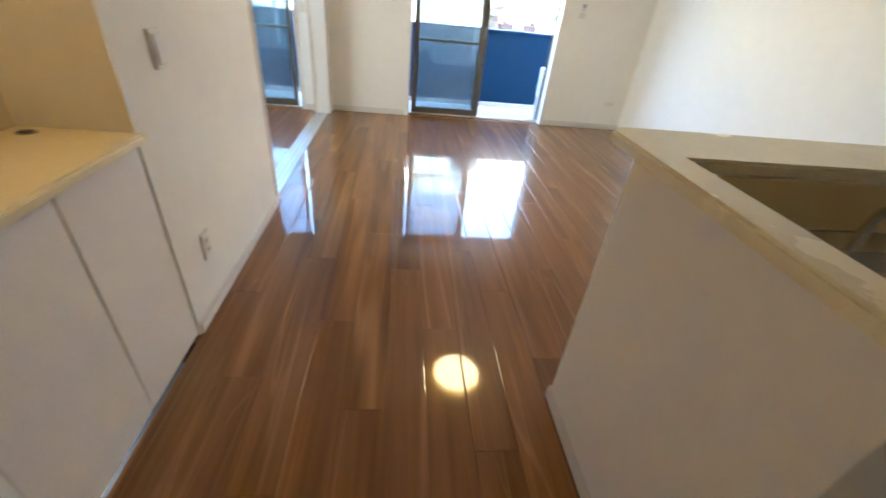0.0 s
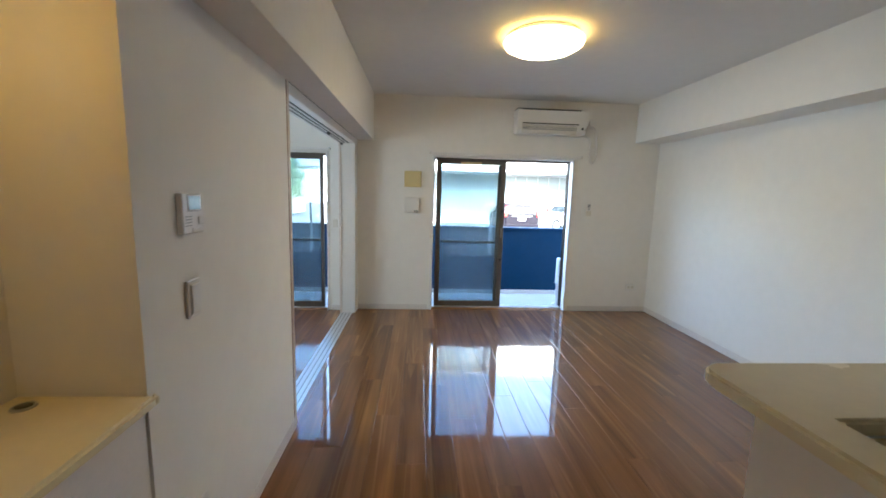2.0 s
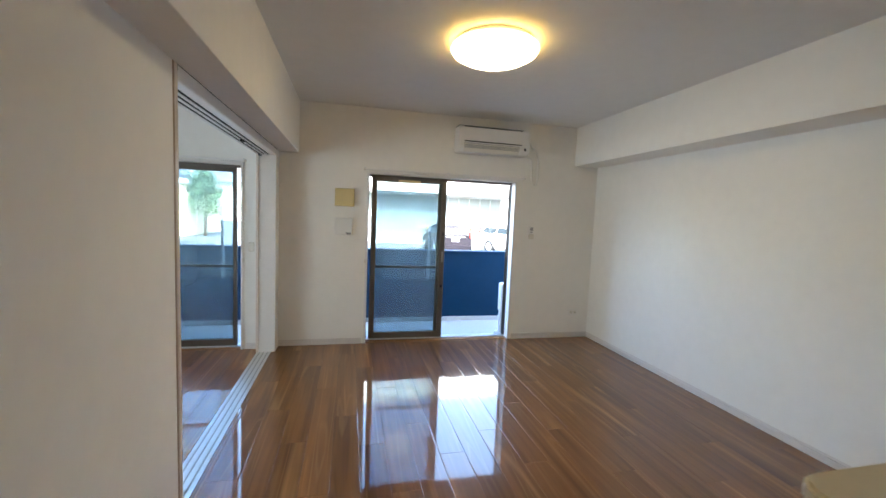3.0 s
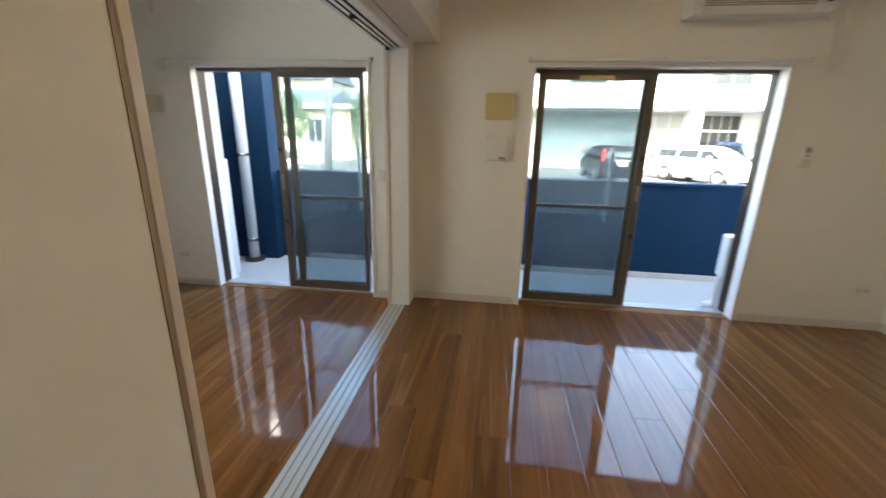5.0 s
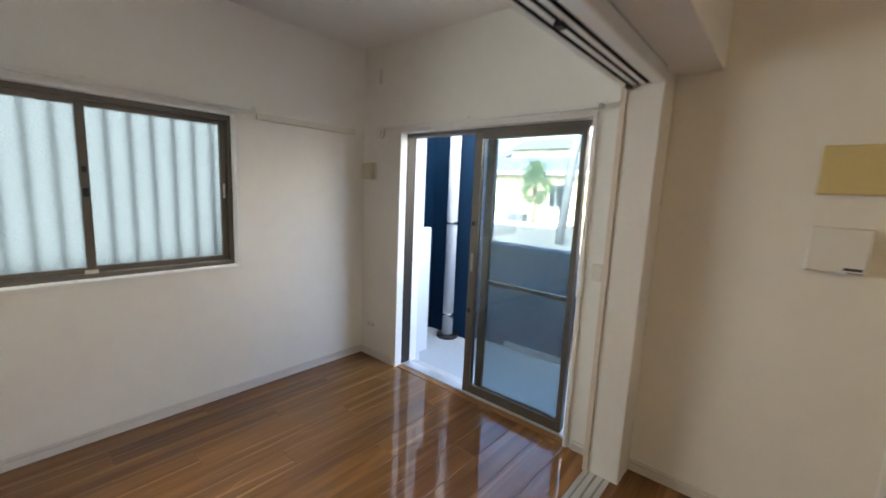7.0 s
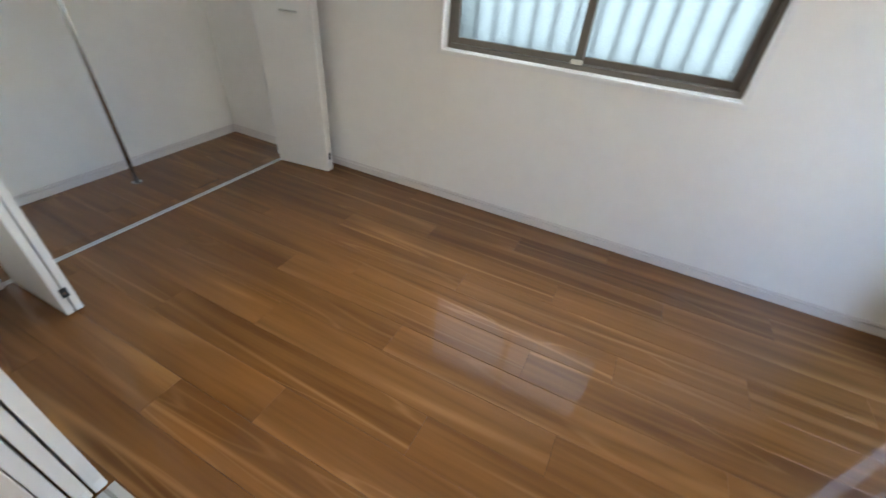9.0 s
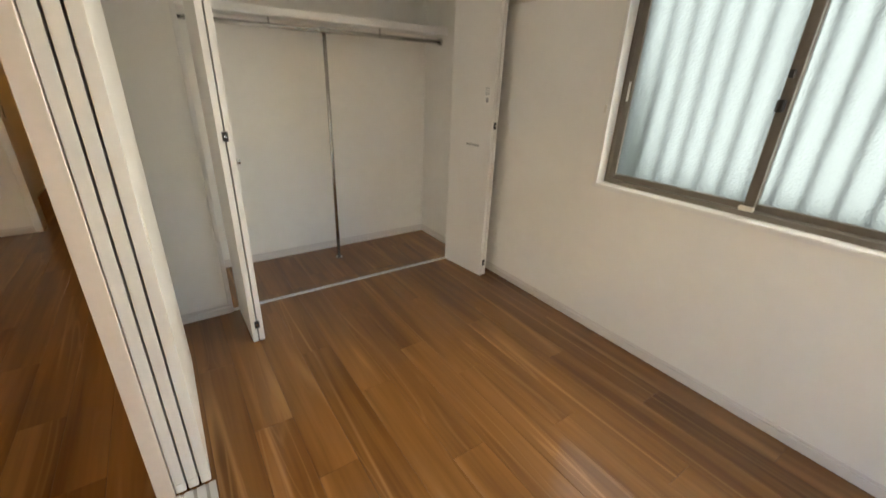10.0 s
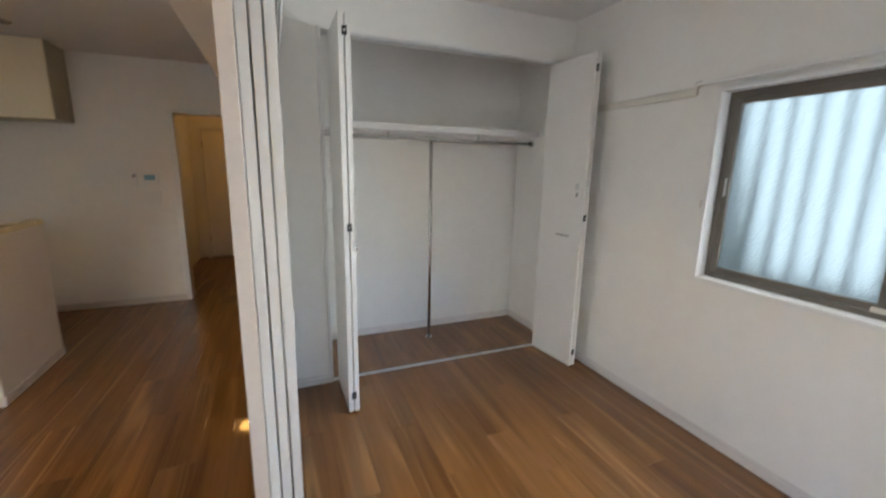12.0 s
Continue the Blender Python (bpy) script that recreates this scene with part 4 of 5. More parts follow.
# document holder on the niche counter
dh = thing("document_case", (-0.82, 0.64, 0.8345), "white plastic document case with printed Japanese title", "document case")
prism("case", [(-0.862, 0.8350), (-0.785, 0.8350), (-0.7845, 0.845), (-0.816, 1.050), (-0.824, 1.066), (-0.838, 1.070), (-0.850, 1.062)], "y", 0.487, 0.815, PLASTIC, dh, 0.005, "", 2)
face = Matrix.Translation(-PLACE[dh]) @ Matrix.Translation((-0.7832, 0, 0.8345)) @ Matrix.Rotation(radians(90), 4, "Z") @ Matrix.Rotation(radians(81.4), 4, "X")
words("title", "住まいの手引き", 0.0108, face @ Matrix.Translation((0.697, 0.044, 0.0012)), INK, dh, "dark printed Japanese title")


def print_bar(name, y, s, w, h, m):
    """A flat printed bar on the case's sloping face."""
    bm = bmesh.new()
    bmesh.ops.create_cube(bm, size=1, matrix=Matrix.Translation((y, s, 0.0010)) @ Matrix.Diagonal((w, h, 0.0006, 1)))
    link(name, bm, m, PLACE[dh], dh).matrix_basis = face


print_bar("print_line", 0.743, 0.0365, 0.092, 0.0022, GREYPLASTIC)
print_bar("print_line", 0.729, 0.0315, 0.062, 0.0022, GREYPLASTIC)
print_bar("print_block", 0.786, 0.054, 0.026, 0.0045, INK)
print_bar("print_line", 0.787, 0.0465, 0.022, 0.0018, GREYPLASTIC)
for q in range(4):
    print_bar("grey_band", 0.651, 0.176 + 0.0075 * q, 0.318, 0.004, OFFPLASTIC)
bm = bmesh.new()
bmesh.ops.create_cone(bm, cap_ends=True, segments=24, radius1=0.016, radius2=0.016, depth=0.001, matrix=Matrix.Translation((0.660, 0.030, 0.0012)))
link("round_hole", bm, BLACK, PLACE[dh], dh).matrix_basis = face

# ---- kitchen ----
slabs("wall_kitchen_low", [((0.824, 0.21, 0), (0.915, 0.913, 0.952)), ((0.915, 0.835, 0), (EX, 0.913, 0.952))], WALL, "white papered low wall round the kitchen", "wall")
arc = [(0.812 + 0.06 - 0.06 * math.cos(a), 1.085 - 0.06 + 0.06 * math.sin(a)) for a in [i * math.pi / 12 for i in range(7)]]
kc = thing("kitchen_bar_top", (0.9, 0.9, 0.953), "cream glossy bar top on the low kitchen wall", "countertop")
prism("bar_slab", [(0.812, 0.195), *arc, (EX, 1.085), (EX, 0.832), (0.912, 0.832), (0.912, 0.195)], "z", 0.953, 0.989, CREAM, kc, 0.008, "", 4)
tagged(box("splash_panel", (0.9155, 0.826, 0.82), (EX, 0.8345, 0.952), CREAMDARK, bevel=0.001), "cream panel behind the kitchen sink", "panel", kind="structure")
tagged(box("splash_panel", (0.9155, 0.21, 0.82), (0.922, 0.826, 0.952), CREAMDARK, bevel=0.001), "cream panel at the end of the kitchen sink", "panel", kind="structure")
ku = thing("kitchen_unit", (1.9, 0.52, 0), "pale kitchen base unit with a steel worktop", "kitchen unit")
box("body", (0.923, 0.23, 0.001), (EX - 0.002, 0.825, 0.78), CABINET, ku, 0.002)
slabs("worktop", [((0.923, 0.22, 0.781), (1.10, 0.825, 0.818)), ((1.72, 0.22, 0.781), (EX - 0.002, 0.825, 0.818)), ((1.10, 0.22, 0.781), (1.72, 0.30, 0.818)), ((1.10, 0.72, 0.781), (1.72, 0.825, 0.818))], STEEL, parent=ku)
ku.children[-1].location = -PLACE[ku]
box("sink_bottom", (1.10, 0.30, 0.7805), (1.72, 0.72, 0.784), STEEL, ku, 0)
fa = cord("tap", [(1.42, 0.77, 0.818), (1.42, 0.77, 0.90), (1.42, 0.74, 0.93), (1.40, 0.60, 0.925), (1.38, 0.54, 0.90)], 0.013, STEEL, ku, "bright steel mixer tap")
uc = thing("upper_cabinet", (1.95, -0.7, 1.70), "glossy cream kitchen wall cabinet", "cabinet")
box("body", (0.93, KY, 1.705), (2.61, -0.548, 2.308), SHADEDCREAM, uc, 0.002)
for i in range(3):
    a = 0.931 + i * 0.56
    box("door", (a, -0.547, 1.707), (a + 0.555, -0.528, 2.306), GLOSSCREAM, uc, 0.003)
dl = thing("kitchen_downlight", (1.0, -0.15, KZ), "small round downlight in the kitchen ceiling, unlit", "downlight")
lathe("ring", [(0.045, 0.0), (0.062, 0.0), (0.060, -0.006), (0.046, -0.006), (0.04, 0.0)], (1.0, -0.15, KZ), STEEL, dl, 28)
lathe("reflector", [(0.0, -0.001), (0.045, -0.002)], (1.0, -0.15, KZ), GREYPLASTIC, dl, 28)

pl, sl = wall_plate("remote_control", (0.55, KY, 1.225), 0.045, 0.13, (0, 1, 0), "small white wall remote beside the doorway", "remote control", [("display", 0, 0.03, 0.03, 0.03, GREYPLASTIC)], 0.018)
pl, sl = wall_plate("bath_controller", (0.425, KY, 1.228), 0.13, 0.105, (0, 1, 0), "white water heater controller with a dark display", "controller", [("display", 0, 0.012, 0.085, 0.052, SCREENLCD), ("button", 0.045, -0.032, 0.02, 0.014, OFFPLASTIC), ("button", 0.0, -0.032, 0.02, 0.014, OFFPLASTIC)], 0.02)
pl, sl = wall_plate("wall_switch", (0.415, KY, 1.045), 0.116, 0.12, (0, 1, 0), "white double light switch by the doorway", "light switch", [("rocker", -0.024, 0, 0.042, 0.09, PLASTIC), ("rocker", 0.024, 0, 0.042, 0.09, PLASTIC)])
pl, sl = wall_plate("wall_switch", (1.01, KY, 1.05), 0.07, 0.12, (0, 1, 0), "white single light switch on the kitchen wall", "light switch", [("rocker", 0, 0, 0.042, 0.09, PLASTIC)])

# doorway and hall
dc = thing("door_1", (-0.136, KY, 0), "white cased doorway open to the warm-lit hall", "doorway", kind="structure")
box("casing", (0.186, KY - 0.156, 0.001), (0.236, KY + 0.012, 1.845), TRIM, dc, 0.003)
box("casing", (-0.508, KY - 0.156, 0.001), (-0.458, KY + 0.012, 1.845), TRIM, dc, 0.003)
box("casing", (-0.508, KY - 0.156, 1.8455), (0.236, KY + 0.013, 1.879), TRIM, dc, 0.003)
box("strike_plate", (0.182, KY - 0.09, 0.92), (0.186, KY - 0.065, 1.02), STEEL, dc, 0.001)
hd = thing("hall_door", (0.12, -2.98, 0), "white panel door with hinges at the hall's end", "door")
box("leaf", (-0.45, -2.996, 0.01), (0.26, -2.96, 1.85), PANEL, hd, 0.003)
box("frame", (0.264, -2.998, 0.0), (0.31, -2.94, 1.86), TRIM, hd, 0.002)
box("frame", (-0.50, -2.998, 0.0), (-0.454, -2.94, 1.86), TRIM, hd, 0.002)
box("frame", (-0.50, -2.998, 1.861), (0.31, -2.94, 1.90), TRIM, hd, 0.002)
for z in (0.25, 1.6):
    rod("hinge", (0.262, -2.954, z), (0.262, -2.954, z + 0.09), 0.007, STEEL, hd, 10)
rod("handle", (-0.38, -2.93, 0.95), (-0.28, -2.93, 0.95), 0.009, STEEL, hd, 12)
hl = thing("hall_lamp", (-0.1, -2.0, KZ), "small round warm ceiling lamp in the hall", "ceiling lamp")
lathe("ring", [(0.0, 0.0), (0.10, 0.0), (0.10, -0.02), (0.0, -0.02)], (-0.1, -2.0, KZ), PLASTIC, hl, 28)
lathe("shade", [(0.095, -0.0205), (0.10, -0.03), (0.08, -0.055), (0.0, -0.065)], (-0.1, -2.0, KZ), HALLGLOW, hl, 28)

# ---- balcony ----
tagged(box("balcony_floor", (-3.0, OUT, -0.5), (4.9, 5.93, -0.08), BALFLOOR, bevel=0), "pale grey vinyl balcony floor", "floor", kind="structure")
slabs("balcony_parapet", [((-3.0, 5.93, -0.5), (4.9, 6.08, 0.87))], BLUE, "dark blue painted balcony parapet", "parapet")
tagged(box("parapet_coping", (-3.0, 5.915, 0.87), (4.9, 6.095, 0.90), BLUE, bevel=0.004), "dark blue coping on the parapet", "coping", kind="structure")
tagged(box("balcony_skirting", (-2.0, 5.917, -0.08), (4.9, 5.9295, -0.02), CONCRETE, bevel=0.003), "grey upstand along the parapet's foot", "skirting", kind="structure")
slabs("wall_balcony_end", [((-3.1, OUT, -0.5), (-2.86, 6.08, TOP)), ((-2.86, 5.80, -0.5), (-2.31, 6.09, TOP)), ((4.75, OUT, -0.5), (4.95, 6.08, TOP))], BLUE, "dark blue full-height wall at the balcony's end", "wall")
slabs("wall_outside", [((-2.87, OUT, -0.5), (-2.28, OUT + 0.03, TOP)), ((-0.86, OUT, -0.5), (0.287, OUT + 0.03, TOP)), ((1.925, OUT, -0.5), (4.75, OUT + 0.03, TOP)), ((-2.28, OUT, 1.80), (-0.86, OUT + 0.03, TOP)), ((0.287, OUT, 1.80), (1.925, OUT + 0.03, TOP))], OUTWHITE, "white painted outer wall of the flat", "wall")
tagged(box("balcony_divider", (-2.50, OUT + 0.03, -0.08), (-2.46, 5.33, 1.05), OUTWHITE, bevel=0.006), "white low board at the balcony's side", "board")
dp = thing("downpipe", (-2.55, 5.72, -0.08), "white downpipe with steel clamps and a black foot", "downpipe")
rod("pipe", (-2.55, 5.72, -0.06), (-2.55, 5.72, TOP), 0.052, OUTWHITE, dp, 28)
rod("foot", (-2.55, 5.72, -0.08), (-2.55, 5.72, -0.045), 0.105, BLACK, dp, 32)
for z in (0.145, 1.055, 1.98):
    rod("clamp", (-2.55, 5.72, z), (-2.55, 5.72, z + 0.028), 0.057, STEEL, dp, 28)
    rod("bolt", (-2.50, 5.69, z + 0.014), (-2.445, 5.66, z + 0.014), 0.012, BLACK, dp, 10)
du = thing("duct_cover", (1.92, 5.08, -0.08), "white plastic duct cover for an outdoor unit's pipes", "duct cover")
cord("hose", [(1.945, 5.10, 0.42), (1.945, 5.10, 0.24), (1.935, 5.12, 0.14), (1.955, 5.12, 0.02), (1.935, 5.14, -0.03), (1.92, 5.20, -0.045)], 0.036, OUTWHITE, du)
box("cover", (1.90, OUT + 0.031, 0.26), (1.99, 5.14, 0.60), OUTWHITE, du, 0.01)
tagged(box("outer_reveal", (-2.34, OUT + 0.031, -0.08), (-2.285, 5.045, TOP), OUTWHITE, bevel=0.004), "white outer corner beside the bedroom balcony door", "wall edge", kind="structure")
for xx in (1.17, -1.36):
    lb = thing("laundry_bracket", (xx, 5.9, 0.45), "folded aluminium laundry pole bracket on the parapet", "laundry bracket", "laundry brackets")
    box("base_plate", (xx - 0.022, 5.905, 0.55), (xx + 0.022, 5.9145, 0.86), ALU, lb, 0.003)
    box("arm", (xx - 0.013, 5.878, 0.50), (xx + 0.013, 5.9045, 1.22), ALU, lb, 0.005, "", 2)
    box("hook", (xx - 0.013, 5.85, 1.14), (xx + 0.013, 5.8775, 1.215), ALU, lb, 0.005)
    rod("pivot", (xx - 0.022, 5.891, 0.90), (xx + 0.022, 5.891, 0.90), 0.012, GREYPLASTIC, lb, 12)

# ---- outside ----
GZ = -0.5
tagged(box("ground", (-900, OUT - 8.2, GZ - 0.3), (900, 1500, GZ), ASPHALT, bevel=0), "pale worn asphalt ground of the car park and street", "ground", kind="structure")


def car(name, loc, heading, paint, label, L=4.6, W=1.72, H=1.66):
    """A people carrier with its tail at loc, pointing away along heading."""
    c = thing(name, (0, 0, 0), label, "car")
    hw = W / 2
    low = [(0.0, 0.32), (0.02, 0.95), (L * 0.72, 1.0), (L * 0.98, 0.78), (L, 0.4), (L - 0.1, 0.24), (0.08, 0.24)]
    prism("lower_body", low, "x", -hw, hw, paint, c, 0.09, seg=3)
    # cabin, drawn in towards the roof
    bm = bmesh.new()
    prof = [(0.03, 0.93), (0.22, H - 0.06), (0.45, H), (L * 0.52, H - 0.01), (L * 0.62, H - 0.10), (L * 0.80, 0.98)]
    a, b = [], []
    for y, z in prof:
        k = hw - 0.03 - 0.20 * (z - 0.93) / (H - 0.93)
        a.append(bm.verts.new((-k, y, z)))
        b.append(bm.verts.new((k, y, z)))
    bm.faces.new(a)
    bm.faces.new(b[::-1])
    for i in range(len(prof)):
        j = (i + 1) % len(prof)
        bm.faces.new((a[i], b[i], b[j], a[j]))
    bmesh.ops.recalc_face_normals(bm, faces=bm.faces)
    bmesh.ops.bevel(bm, geom=bm.edges[:], offset=0.05, segments=3, affect="EDGES")
    link("cabin", bm, paint, (0, 0, 0), c, smooth=False)

    def pane(nm, pts, material=DARKGLASS):
        q = bmesh.new()
        f = q.faces.new([q.verts.new(p) for p in pts])
        r = bmesh.ops.extrude_face_region(q, geom=[f])
        n = f.normal.copy() if f.normal.length else Vector((0, 0, 1))
        q.normal_update()
        n = f.normal.copy()
        bmesh.ops.translate(q, vec=n * 0.02, verts=[v for v in r["geom"] if isinstance(v, bmesh.types.BMVert)])
        return link(nm, q, material, (0, 0, 0), c)

    def at(y, z, s, out=0.006):
        k = hw - 0.03 - 0.20 * (z - 0.93) / (H - 0.93) + out
        return (s * k, y, z)

    k0, k1 = hw - 0.18, hw - 0.28
    pane("rear_window", [(-k0, 0.055, 1.05), (k0, 0.055, 1.05), (k1, 0.195, H - 0.14), (-k1, 0.195, H - 0.14)])
    pane("windscreen", [(-k0, L * 0.765, 1.06), (k0, L * 0.765, 1.06), (k1, L * 0.64, H - 0.13), (-k1, L * 0.64, H - 0.13)])
    for s in (-1, 1):
        for y0_, y1_, y2_, y3_ in ((0.25, 1.25, 1.25, 0.38), (1.33, 2.28, 2.28, 1.33), (2.36, 3.30, 2.78, 2.36)):
            pane("side_window", [at(y0_, 1.03, s), at(y1_, 1.03, s), at(y2_, H - 0.17, s), at(y3_, H - 0.17, s)])
        box("tail_lamp", (s * hw - 0.12 * s, -0.012, 0.86), (s * hw + 0.004 * s, 0.10, 1.12), RED, c, 0.02, seg=2)
        box("tail_lamp_upper", (s * (hw - 0.05), 0.02, 1.10), (s * (hw - 0.13), 0.11, 1.36), RED, c, 0.015)
        box("headlamp", (s * (hw - 0.42), L - 0.17, 0.62), (s * (hw - 0.05), L - 0.03, 0.78), ALU, c, 0.03)
        box("mirror", (s * (hw - 0.02), L * 0.68, 0.98), (s * (hw + 0.19), L * 0.68 + 0.10, 1.14), paint, c, 0.03, seg=2)
        for y in (0.85, L - 0.88):
            wv = rod("wheel", (s * (hw - 0.20), y, 0.32), (s * (hw + 0.01), y, 0.32), 0.32, RUBBER, c, 28)
            rod("rim", (s * (hw - 0.01), y, 0.32), (s * (hw + 0.018), y, 0.32), 0.20, ALU, wv, 20)
    box("bumper", (-hw + 0.03, -0.05, 0.30), (hw - 0.03, 0.06, 0.55), paint, c, 0.03, seg=2)
    box("number_plate", (-0.17, -0.018, 0.70), (0.17, 0.0, 0.87), ROADPAINT, c, 0.004)
    box("chrome_strip", (-0.45, -0.02, 0.90), (0.45, 0.0, 0.93), ALU, c, 0.004)
    c.matrix_basis = pose(*loc, 0, 0, heading)
    return c


car("car", (4.87, 18.35, GZ), 0, CARDARK, "dark purple people carrier parked in the car park", 4.2, 1.62, 1.44)
car("car", (7.75, 22.0, GZ), -153, CARWHITE, "white estate car parked facing the flat", 4.2, 1.68, 1.50)
car("car", (11.9, 25.3, GZ), 180, CARBLUE, "dark blue car parked beyond the white one")
for i in range(7):
    xx = 1.40 + 2.52 * i
    tagged(box("parking_line", (xx - 0.06, 18.0, GZ), (xx + 0.06, 24.0, GZ + 0.006), ROADPAINT, bevel=0), "white painted parking bay line", "parking line", "parking lines", "structure")

# white block of flats opposite
bd = thing("apartment_building", (14, 26, GZ), "white block of flats with open parking below", "apartment building")
slabs("wall", [((-1.2, 26.0, GZ), (15.5, 26.3, 2.75)), ((15.5, 24.6, GZ), (34, 26.3, 2.75)), ((-1.2, 23.25, 3.56), (34, 34, 9.6))], FACADE, parent=bd)
bd.children[-1].location = -PLACE[bd]
box("overhang", (-1.2, 23.2, 2.61), (34, 26.3, 3.52), FACADE, bd, 0.02)
box("back_wall", (-1.0, 25.93, GZ), (10.4, 25.995, 1.64), GARAGEWALL, bd, 0.01)
box("plinth", (-1.0, 25.88, GZ), (15.4, 25.925, GZ + 0.35), CONCRETE, bd, 0.01)
for i in range(15):
    a = -0.9 + 0.72 * i
    wn = box("window", (a, 25.93, 1.74), (a + 0.69, 25.985, 2.52), LOUVRE, bd, 0.01)
    box("frame", (a - 0.025, 25.92, 1.72), (a + 0.02, 25.99, 2.54), GARAGEWALL, wn, 0.004)
box("lintel_strip", (-1.0, 25.92, 1.64), (10.4, 25.995, 1.715), LOUVRE, bd, 0.004)
box("wall_vent", (6.9, 25.90, 0.84), (7.66, 25.925, 1.06), LOUVRE, bd, 0.004)
for xx in (-0.9, 9.2, 13.6):
    box("pillar", (xx, 23.5, GZ), (xx + 0.55, 24.05, 2.75), FACADE, bd, 0.02)
for i in range(6):
    a = -3.1 + 6.4 * i if i else -0.9
    for z in (3.72, 6.5):
        wn = box("window", (a, 23.20, z), (a + 1.75, 23.24, z + 1.5), DARKGLASS, bd, 0.01)
        box("frame", (a + 0.85, 23.17, z), (a + 0.91, 23.20, z + 1.5), ALU, wn, 0.004)
        box("frame", (a - 0.05, 23.17, z - 0.06), (a + 1.80, 23.20, z), ALU, wn, 0.004)
en = box("entrance_wall", (10.75, 25.88, GZ), (12.75, 25.925, 2.6), LOUVRE, bd, 0.01)
for k in range(4):
    box("glazing", (10.85 + 0.47 * k, 25.84, GZ + 0.1), (11.25 + 0.47 * k, 25.878, 2.45), DARKGLASS, en, 0.006)
box("transom", (10.75, 25.82, 1.62), (12.75, 25.838, 1.74), FACADE, en, 0.004)
for i in range(3):
    a = 16.3 + 3.6 * i
    wn = box("window", (a, 24.55, 0.3), (a + 1.9, 24.62, 2.3), DARKGLASS, bd, 0.01)
    box("frame", (a + 0.92, 24.52, 0.3), (a + 0.98, 24.61, 2.3), ALU, wn, 0.004)
st = thing("outside_stair", (17, 23, GZ), "white outdoor stair with louvred side screen", "stair")
for i in range(12):
    box("step", (13.3 + 0.32 * i, 22.2, GZ + 0.27 * i), (13.7 + 0.32 * i, 23.15, GZ + 0.27 * i + 0.12), FACADE, st, 0.01)
prism("string", [(13.1, GZ), (17.4, 3.1), (17.4, 4.2), (13.1, 0.6)], "y", 22.05, 22.18, FACADE, st)
lv = thing("louvre_screen", (7.6, 24.3, GZ), "white louvred screen beside the parked car", "louvre screen")
for i in range(11):
    box("slat", (7.24, 24.2, GZ + 0.1 + 0.13 * i), (7.95, 24.28, GZ + 0.17 + 0.13 * i), FACADE, lv, 0.004)
for xx in (7.19, 7.95):
    box("post", (xx, 24.2, GZ), (xx + 0.05, 24.29, GZ + 1.55), FACADE, lv, 0.004)
sg = thing("warning_sign", (4.74, 25.9, 0.6), "yellow and white notice on the parking wall", "sign")
box("board", (4.32, 25.905, 0.50), (5.16, 25.925, 0.60), YELLOW, sg, 0.004)
for q in range(2):
    box("red_line", (4.36, 25.908, 0.66 + 0.08 * q), (5.12 - 0.1 * q, 25.925, 0.69 + 0.08 * q), RED, sg, 0.002)
box("text_bar", (4.40, 25.900, 0.535), (5.08, 25.9045, 0.565), INK, sg, 0)

# street side
hs = thing("house", (-13, 28, GZ), "low beige house with a dark pitched roof", "house")
box("wall", (-24, 27.0, GZ), (-9.2, 34, 2.6), BEIGE, hs, 0.02)
prism("roof", [(26.5, 2.55), (34.5, 2.55), (30.5, 4.1)], "x", -19.5, -10.8, ROOF, hs)
box("fascia", (-24.2, 26.6, 2.6), (-9.0, 34.2, 2.85), FACADE, hs, 0.02)
for a, z, w in ((-18.4, 0.35, 1.2), (-11.95, 0.62, 0.9)):
    wn = box("window", (a, 26.93, z), (a + w, 26.99, z + 1.35), DARKGLASS, hs, 0.005)
    box("frame", (a - 0.06, 26.90, z - 0.06), (a + w + 0.06, 26.95, z), ALU, wn, 0.004)
    box("frame", (a - 0.06, 26.90, z + 1.35), (a + w + 0.06, 26.95, z + 1.41), ALU, wn, 0.004)
    box("frame", (a + w / 2 - 0.03, 26.90, z), (a + w / 2 + 0.03, 26.95, z + 1.35), ALU, wn, 0.004)
pw = thing("garden_wall", (-22, 26, GZ), "pale concrete garden wall by the street", "garden wall")
box("wall", (-30, 25.8, GZ), (-15.6, 26.0, GZ + 1.1), CONCRETE, pw, 0.01)
box("coping", (-30, 25.75, GZ + 1.1), (-15.6, 26.05, GZ + 1.18), CONCRETE, pw, 0.01)
bx = thing("planter_box", (-13.3, 25.3, GZ), "grey concrete planter box at the street corner", "planter")
box("trough", (-13.9, 25.0, GZ), (-12.65, 25.6, GZ + 0.6), ROOF, bx, 0.03)
kb = thing("kerb", (-12, 24.4, GZ), "pale raised kerb island round the tree", "kerb", kind="structure")
prism("island", [(-14.6, 22.9), (-11.0, 22.9), (-9.6, 23.6), (-9.6, 24.8), (-14.6, 24.8)], "z", GZ, GZ + 0.14, CONCRETE, kb, 0.03)

up = thing("utility_pole", (-6.64, 17.2, GZ), "grey concrete utility pole, leaning slightly", "utility pole")
rod("shaft", (-6.64, 17.2, GZ), (-5.78, 17.2, 9.5), 0.17, POLE, up, 20, 0.12)
for z in (5.5, 8.2):
    box("cross_arm", (-7.0, 17.16, z), (-5.0, 17.24, z + 0.08), POLE, up, 0.005)
cord("cable", [(-6.3, 17.2, 8.2), (2, 19, 7.2), (14, 21, 7.8)], 0.02, BLACK, up)
cord("cable", [(-6.3, 17.2, 8.2), (-16, 19, 7.0), (-30, 22, 7.8)], 0.02, BLACK, up)


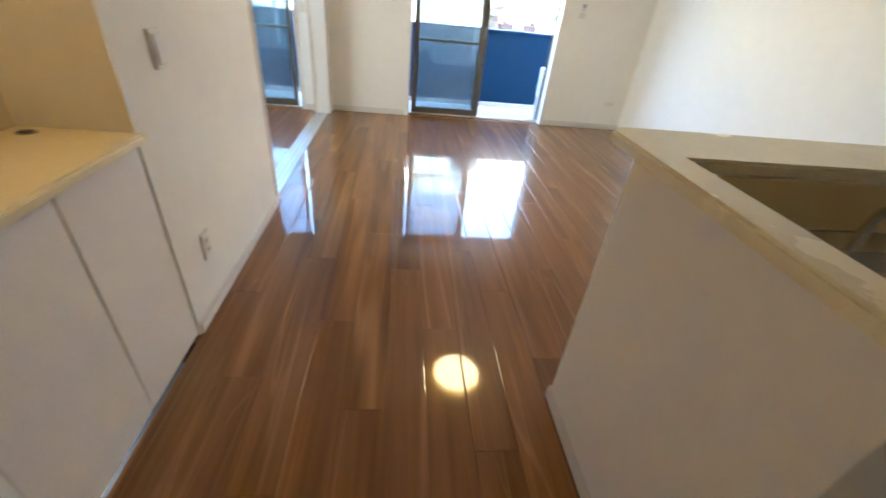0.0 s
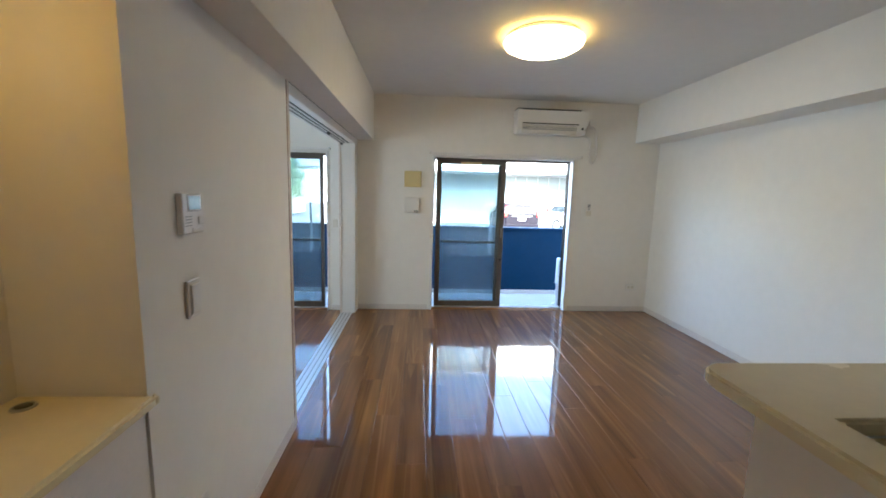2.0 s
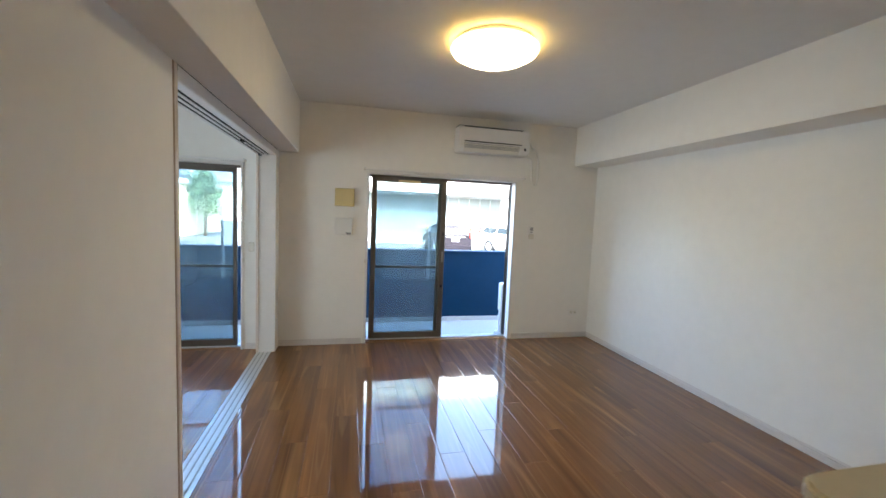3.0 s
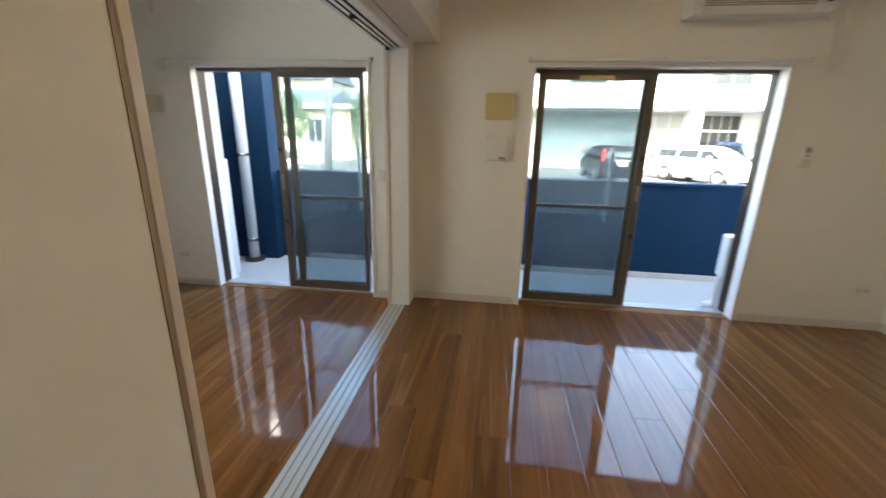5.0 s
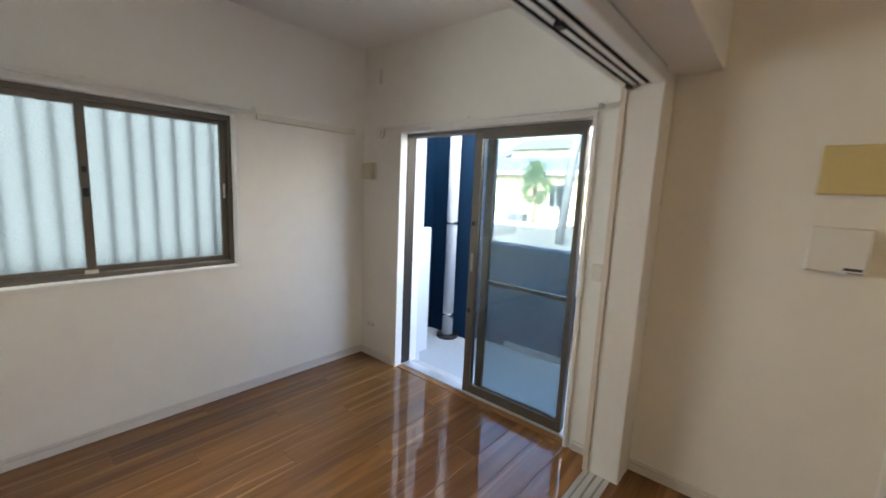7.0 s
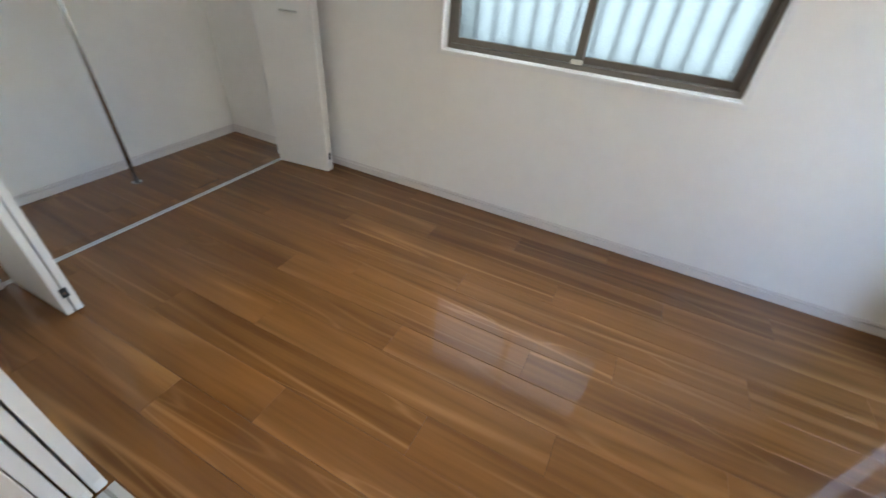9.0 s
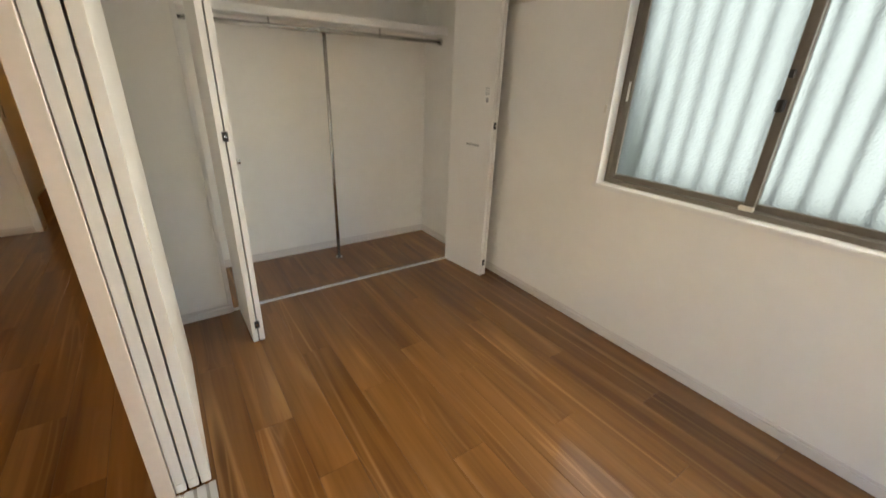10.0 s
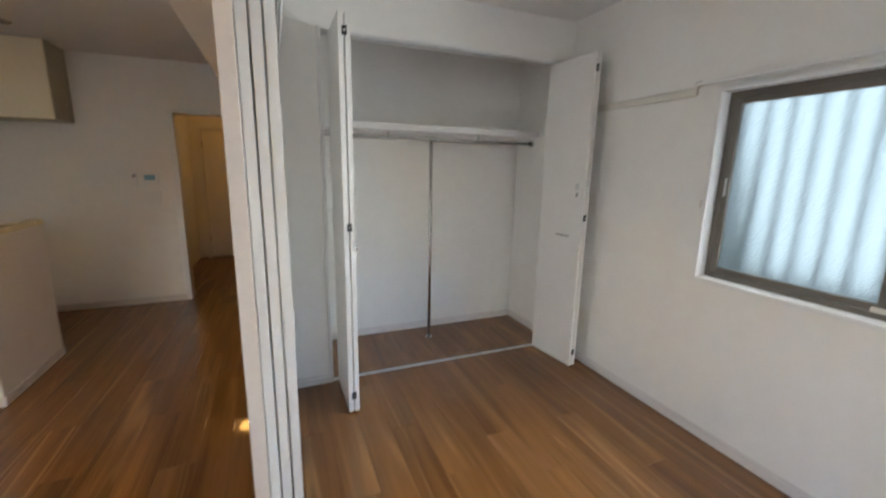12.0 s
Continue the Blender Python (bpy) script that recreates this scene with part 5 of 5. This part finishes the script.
def tree(loc, height, crown_r, label, seed, leaves=2600):
    """A tapered trunk with limbs and a crown of small leaf sprays."""
    rng = random.Random(seed)
    t = thing("tree", loc, label, "tree")
    o = Vector(loc)
    fork = height * 0.40
    rod("trunk", o, o + Vector((0.06, 0.03, fork)), 0.085, BARK, t, 12, 0.06)
    bm = bmesh.new()
    clumps = []
    for i in range(26):
        f = i / 25
        z = fork * 0.92 + (height - fork * 0.95) * f
        r = crown_r * (0.55 + 0.75 * math.sin(math.pi * min(1, f * 0.8 + 0.18))) * (1 - 0.62 * f * f) * rng.uniform(0.35, 1.0)
        a = i * 2.4 + rng.uniform(-0.4, 0.4)
        clumps.append(Vector((r * math.cos(a), r * math.sin(a), z)))
    for i, c in enumerate(clumps[::2]):
        rod("limb", o + Vector((0.05, 0.02, min(c.z * 0.8, fork + 0.4 * (c.z - fork)))), o + c * 0.92 + Vector((0, 0, 0.08)), 0.035, BARK, t, 7, 0.010)
    for c in clumps:
        for _ in range(leaves // 26):
            d = Vector((rng.gauss(0, 1), rng.gauss(0, 1), rng.gauss(0, 0.8))) * crown_r * 0.24
            p = c + d
            s = rng.uniform(0.05, 0.11)
            rot = Euler((rng.uniform(0, 6.3), rng.uniform(0, 6.3), rng.uniform(0, 6.3))).to_matrix()
            q = [rot @ Vector(v) * s + p for v in ((-0.5, 0, 0), (0, -0.9, 0.1), (0.5, 0, 0), (0, 0.9, 0.1))]
            bm.faces.new([bm.verts.new(v) for v in q])
    link("crown", bm, LEAF, o, t, "dense green leafy crown")
    return t


tree((-11.45, 24.0, GZ + 0.12), 3.5, 0.82, "small street tree with a dense oval green crown", 3)
tree((-8.4, 27.5, GZ), 4.0, 1.1, "green street tree behind the utility pole", 5)
tree((-27.0, 36.0, GZ), 5.5, 2.0, "green garden tree beside the house", 8)
# Added wall, not a known part of the place, darkening the frosted pane's view.
nb = thing("boundary_wall", (-5.4, 3, GZ), "tall dull green backdrop wall added beyond the frosted window", "garden wall")
box("wall", (-5.5, -8, GZ), (-5.3, 6.6, 2.95), BACKDROPGREEN, nb, 0.01)
box("coping", (-5.55, -8, 2.95), (-5.25, 6.65, 3.03), CONCRETE, nb, 0.01)
fr = thing("far_houses", (-20, 60, GZ), "distant row of low pale houses", "houses")
for i in range(8):
    a = -60 + 13 * i
    h = 4.5 + 1.7 * ((i * 7) % 3)
    hb = box("house_body", (a, 58, GZ), (a + 10.5, 68, h), FACADE if i % 2 else BEIGE, fr, 0.05)
    prism("roof", [(57.4, h), (68.6, h), (63, h + 2.2)], "x", a - 0.4, a + 10.9, ROOF, hb)

# ---- floor boards ----
BOARD_MESH = {}


def plank(parent, x0, x1, y0, y1, z=0.0):
    """One laminate board, its long edges softly rolled towards the joint."""
    w, l = round(x1 - x0, 4), round(y1 - y0, 4)
    if (w, l) not in BOARD_MESH:
        bm = bmesh.new()
        a, b = w / 2 - 0.0005, l / 2 - 0.0004
        ring = [(-a, -b), (a, -b), (a, b), (-a, b)]
        rows = []
        for gx, gy, z in ((0, 0, -0.006), (0, 0, -0.00055), (0.0008, 0.0003, -0.00028), (0.0024, 0.0006, -0.00010), (0.0048, 0.0009, 0)):
            rows.append([bm.verts.new((x - math.copysign(min(gx, a / 2), x), y - math.copysign(gy, y), z)) for x, y in ring])
        bm.faces.new(rows[-1])
        for p, q in zip(rows, rows[1:]):
            for i in range(4):
                bm.faces.new((p[i], p[(i + 1) % 4], q[(i + 1) % 4], q[i]))
        me = bpy.data.meshes.new("plank")
        bm.to_mesh(me)
        bm.free()
        me.materials.append(LAMINATE)
        BOARD_MESH[(w, l)] = me
    ob = new("plank", BOARD_MESH[(w, l)])
    ob.parent = parent
    ob.location = Vector(((x0 + x1) / 2, (y0 + y1) / 2, z)) - PLACE[parent]


def floor(name, x0, x1, y0, y1, label, width=0.1515, length=1.212, seed=1):
    f = box(name, (x0, y0, -0.12), (x1, y1, -0.005), SUBFLOOR, bevel=0)
    tagged(f, label, "floor", kind="structure")
    rng = random.Random(seed)
    x, row = x0, 0
    while x < x1 - 0.01:
        w = min(width, x1 - x)
        y = y0 - length * ((row * 0.37 + 0.12 * rng.random()) % 1.0)
        while y < y1:
            a, b = max(y, y0), min(y + length, y1)
            if b - a > 0.02:
                plank(f, x, x + w, a, b)
            y += length
        x += w
        row += 1
    return f


floor("floor", LX, EX, KY, NY + 0.004, "glossy brown wood laminate living room floor", seed=3)
floor("floor_bedroom", WX, LX, SY - 0.1, BY + 0.004, "glossy brown wood laminate bedroom floor", seed=5)
floor("floor_closet", WX, -0.95, 0.614, SY - 0.1, "brown wood laminate closet floor", seed=7)
floor("floor_hall", -0.70, 0.42, -3.0, KY, "brown wood laminate hall floor", seed=9)
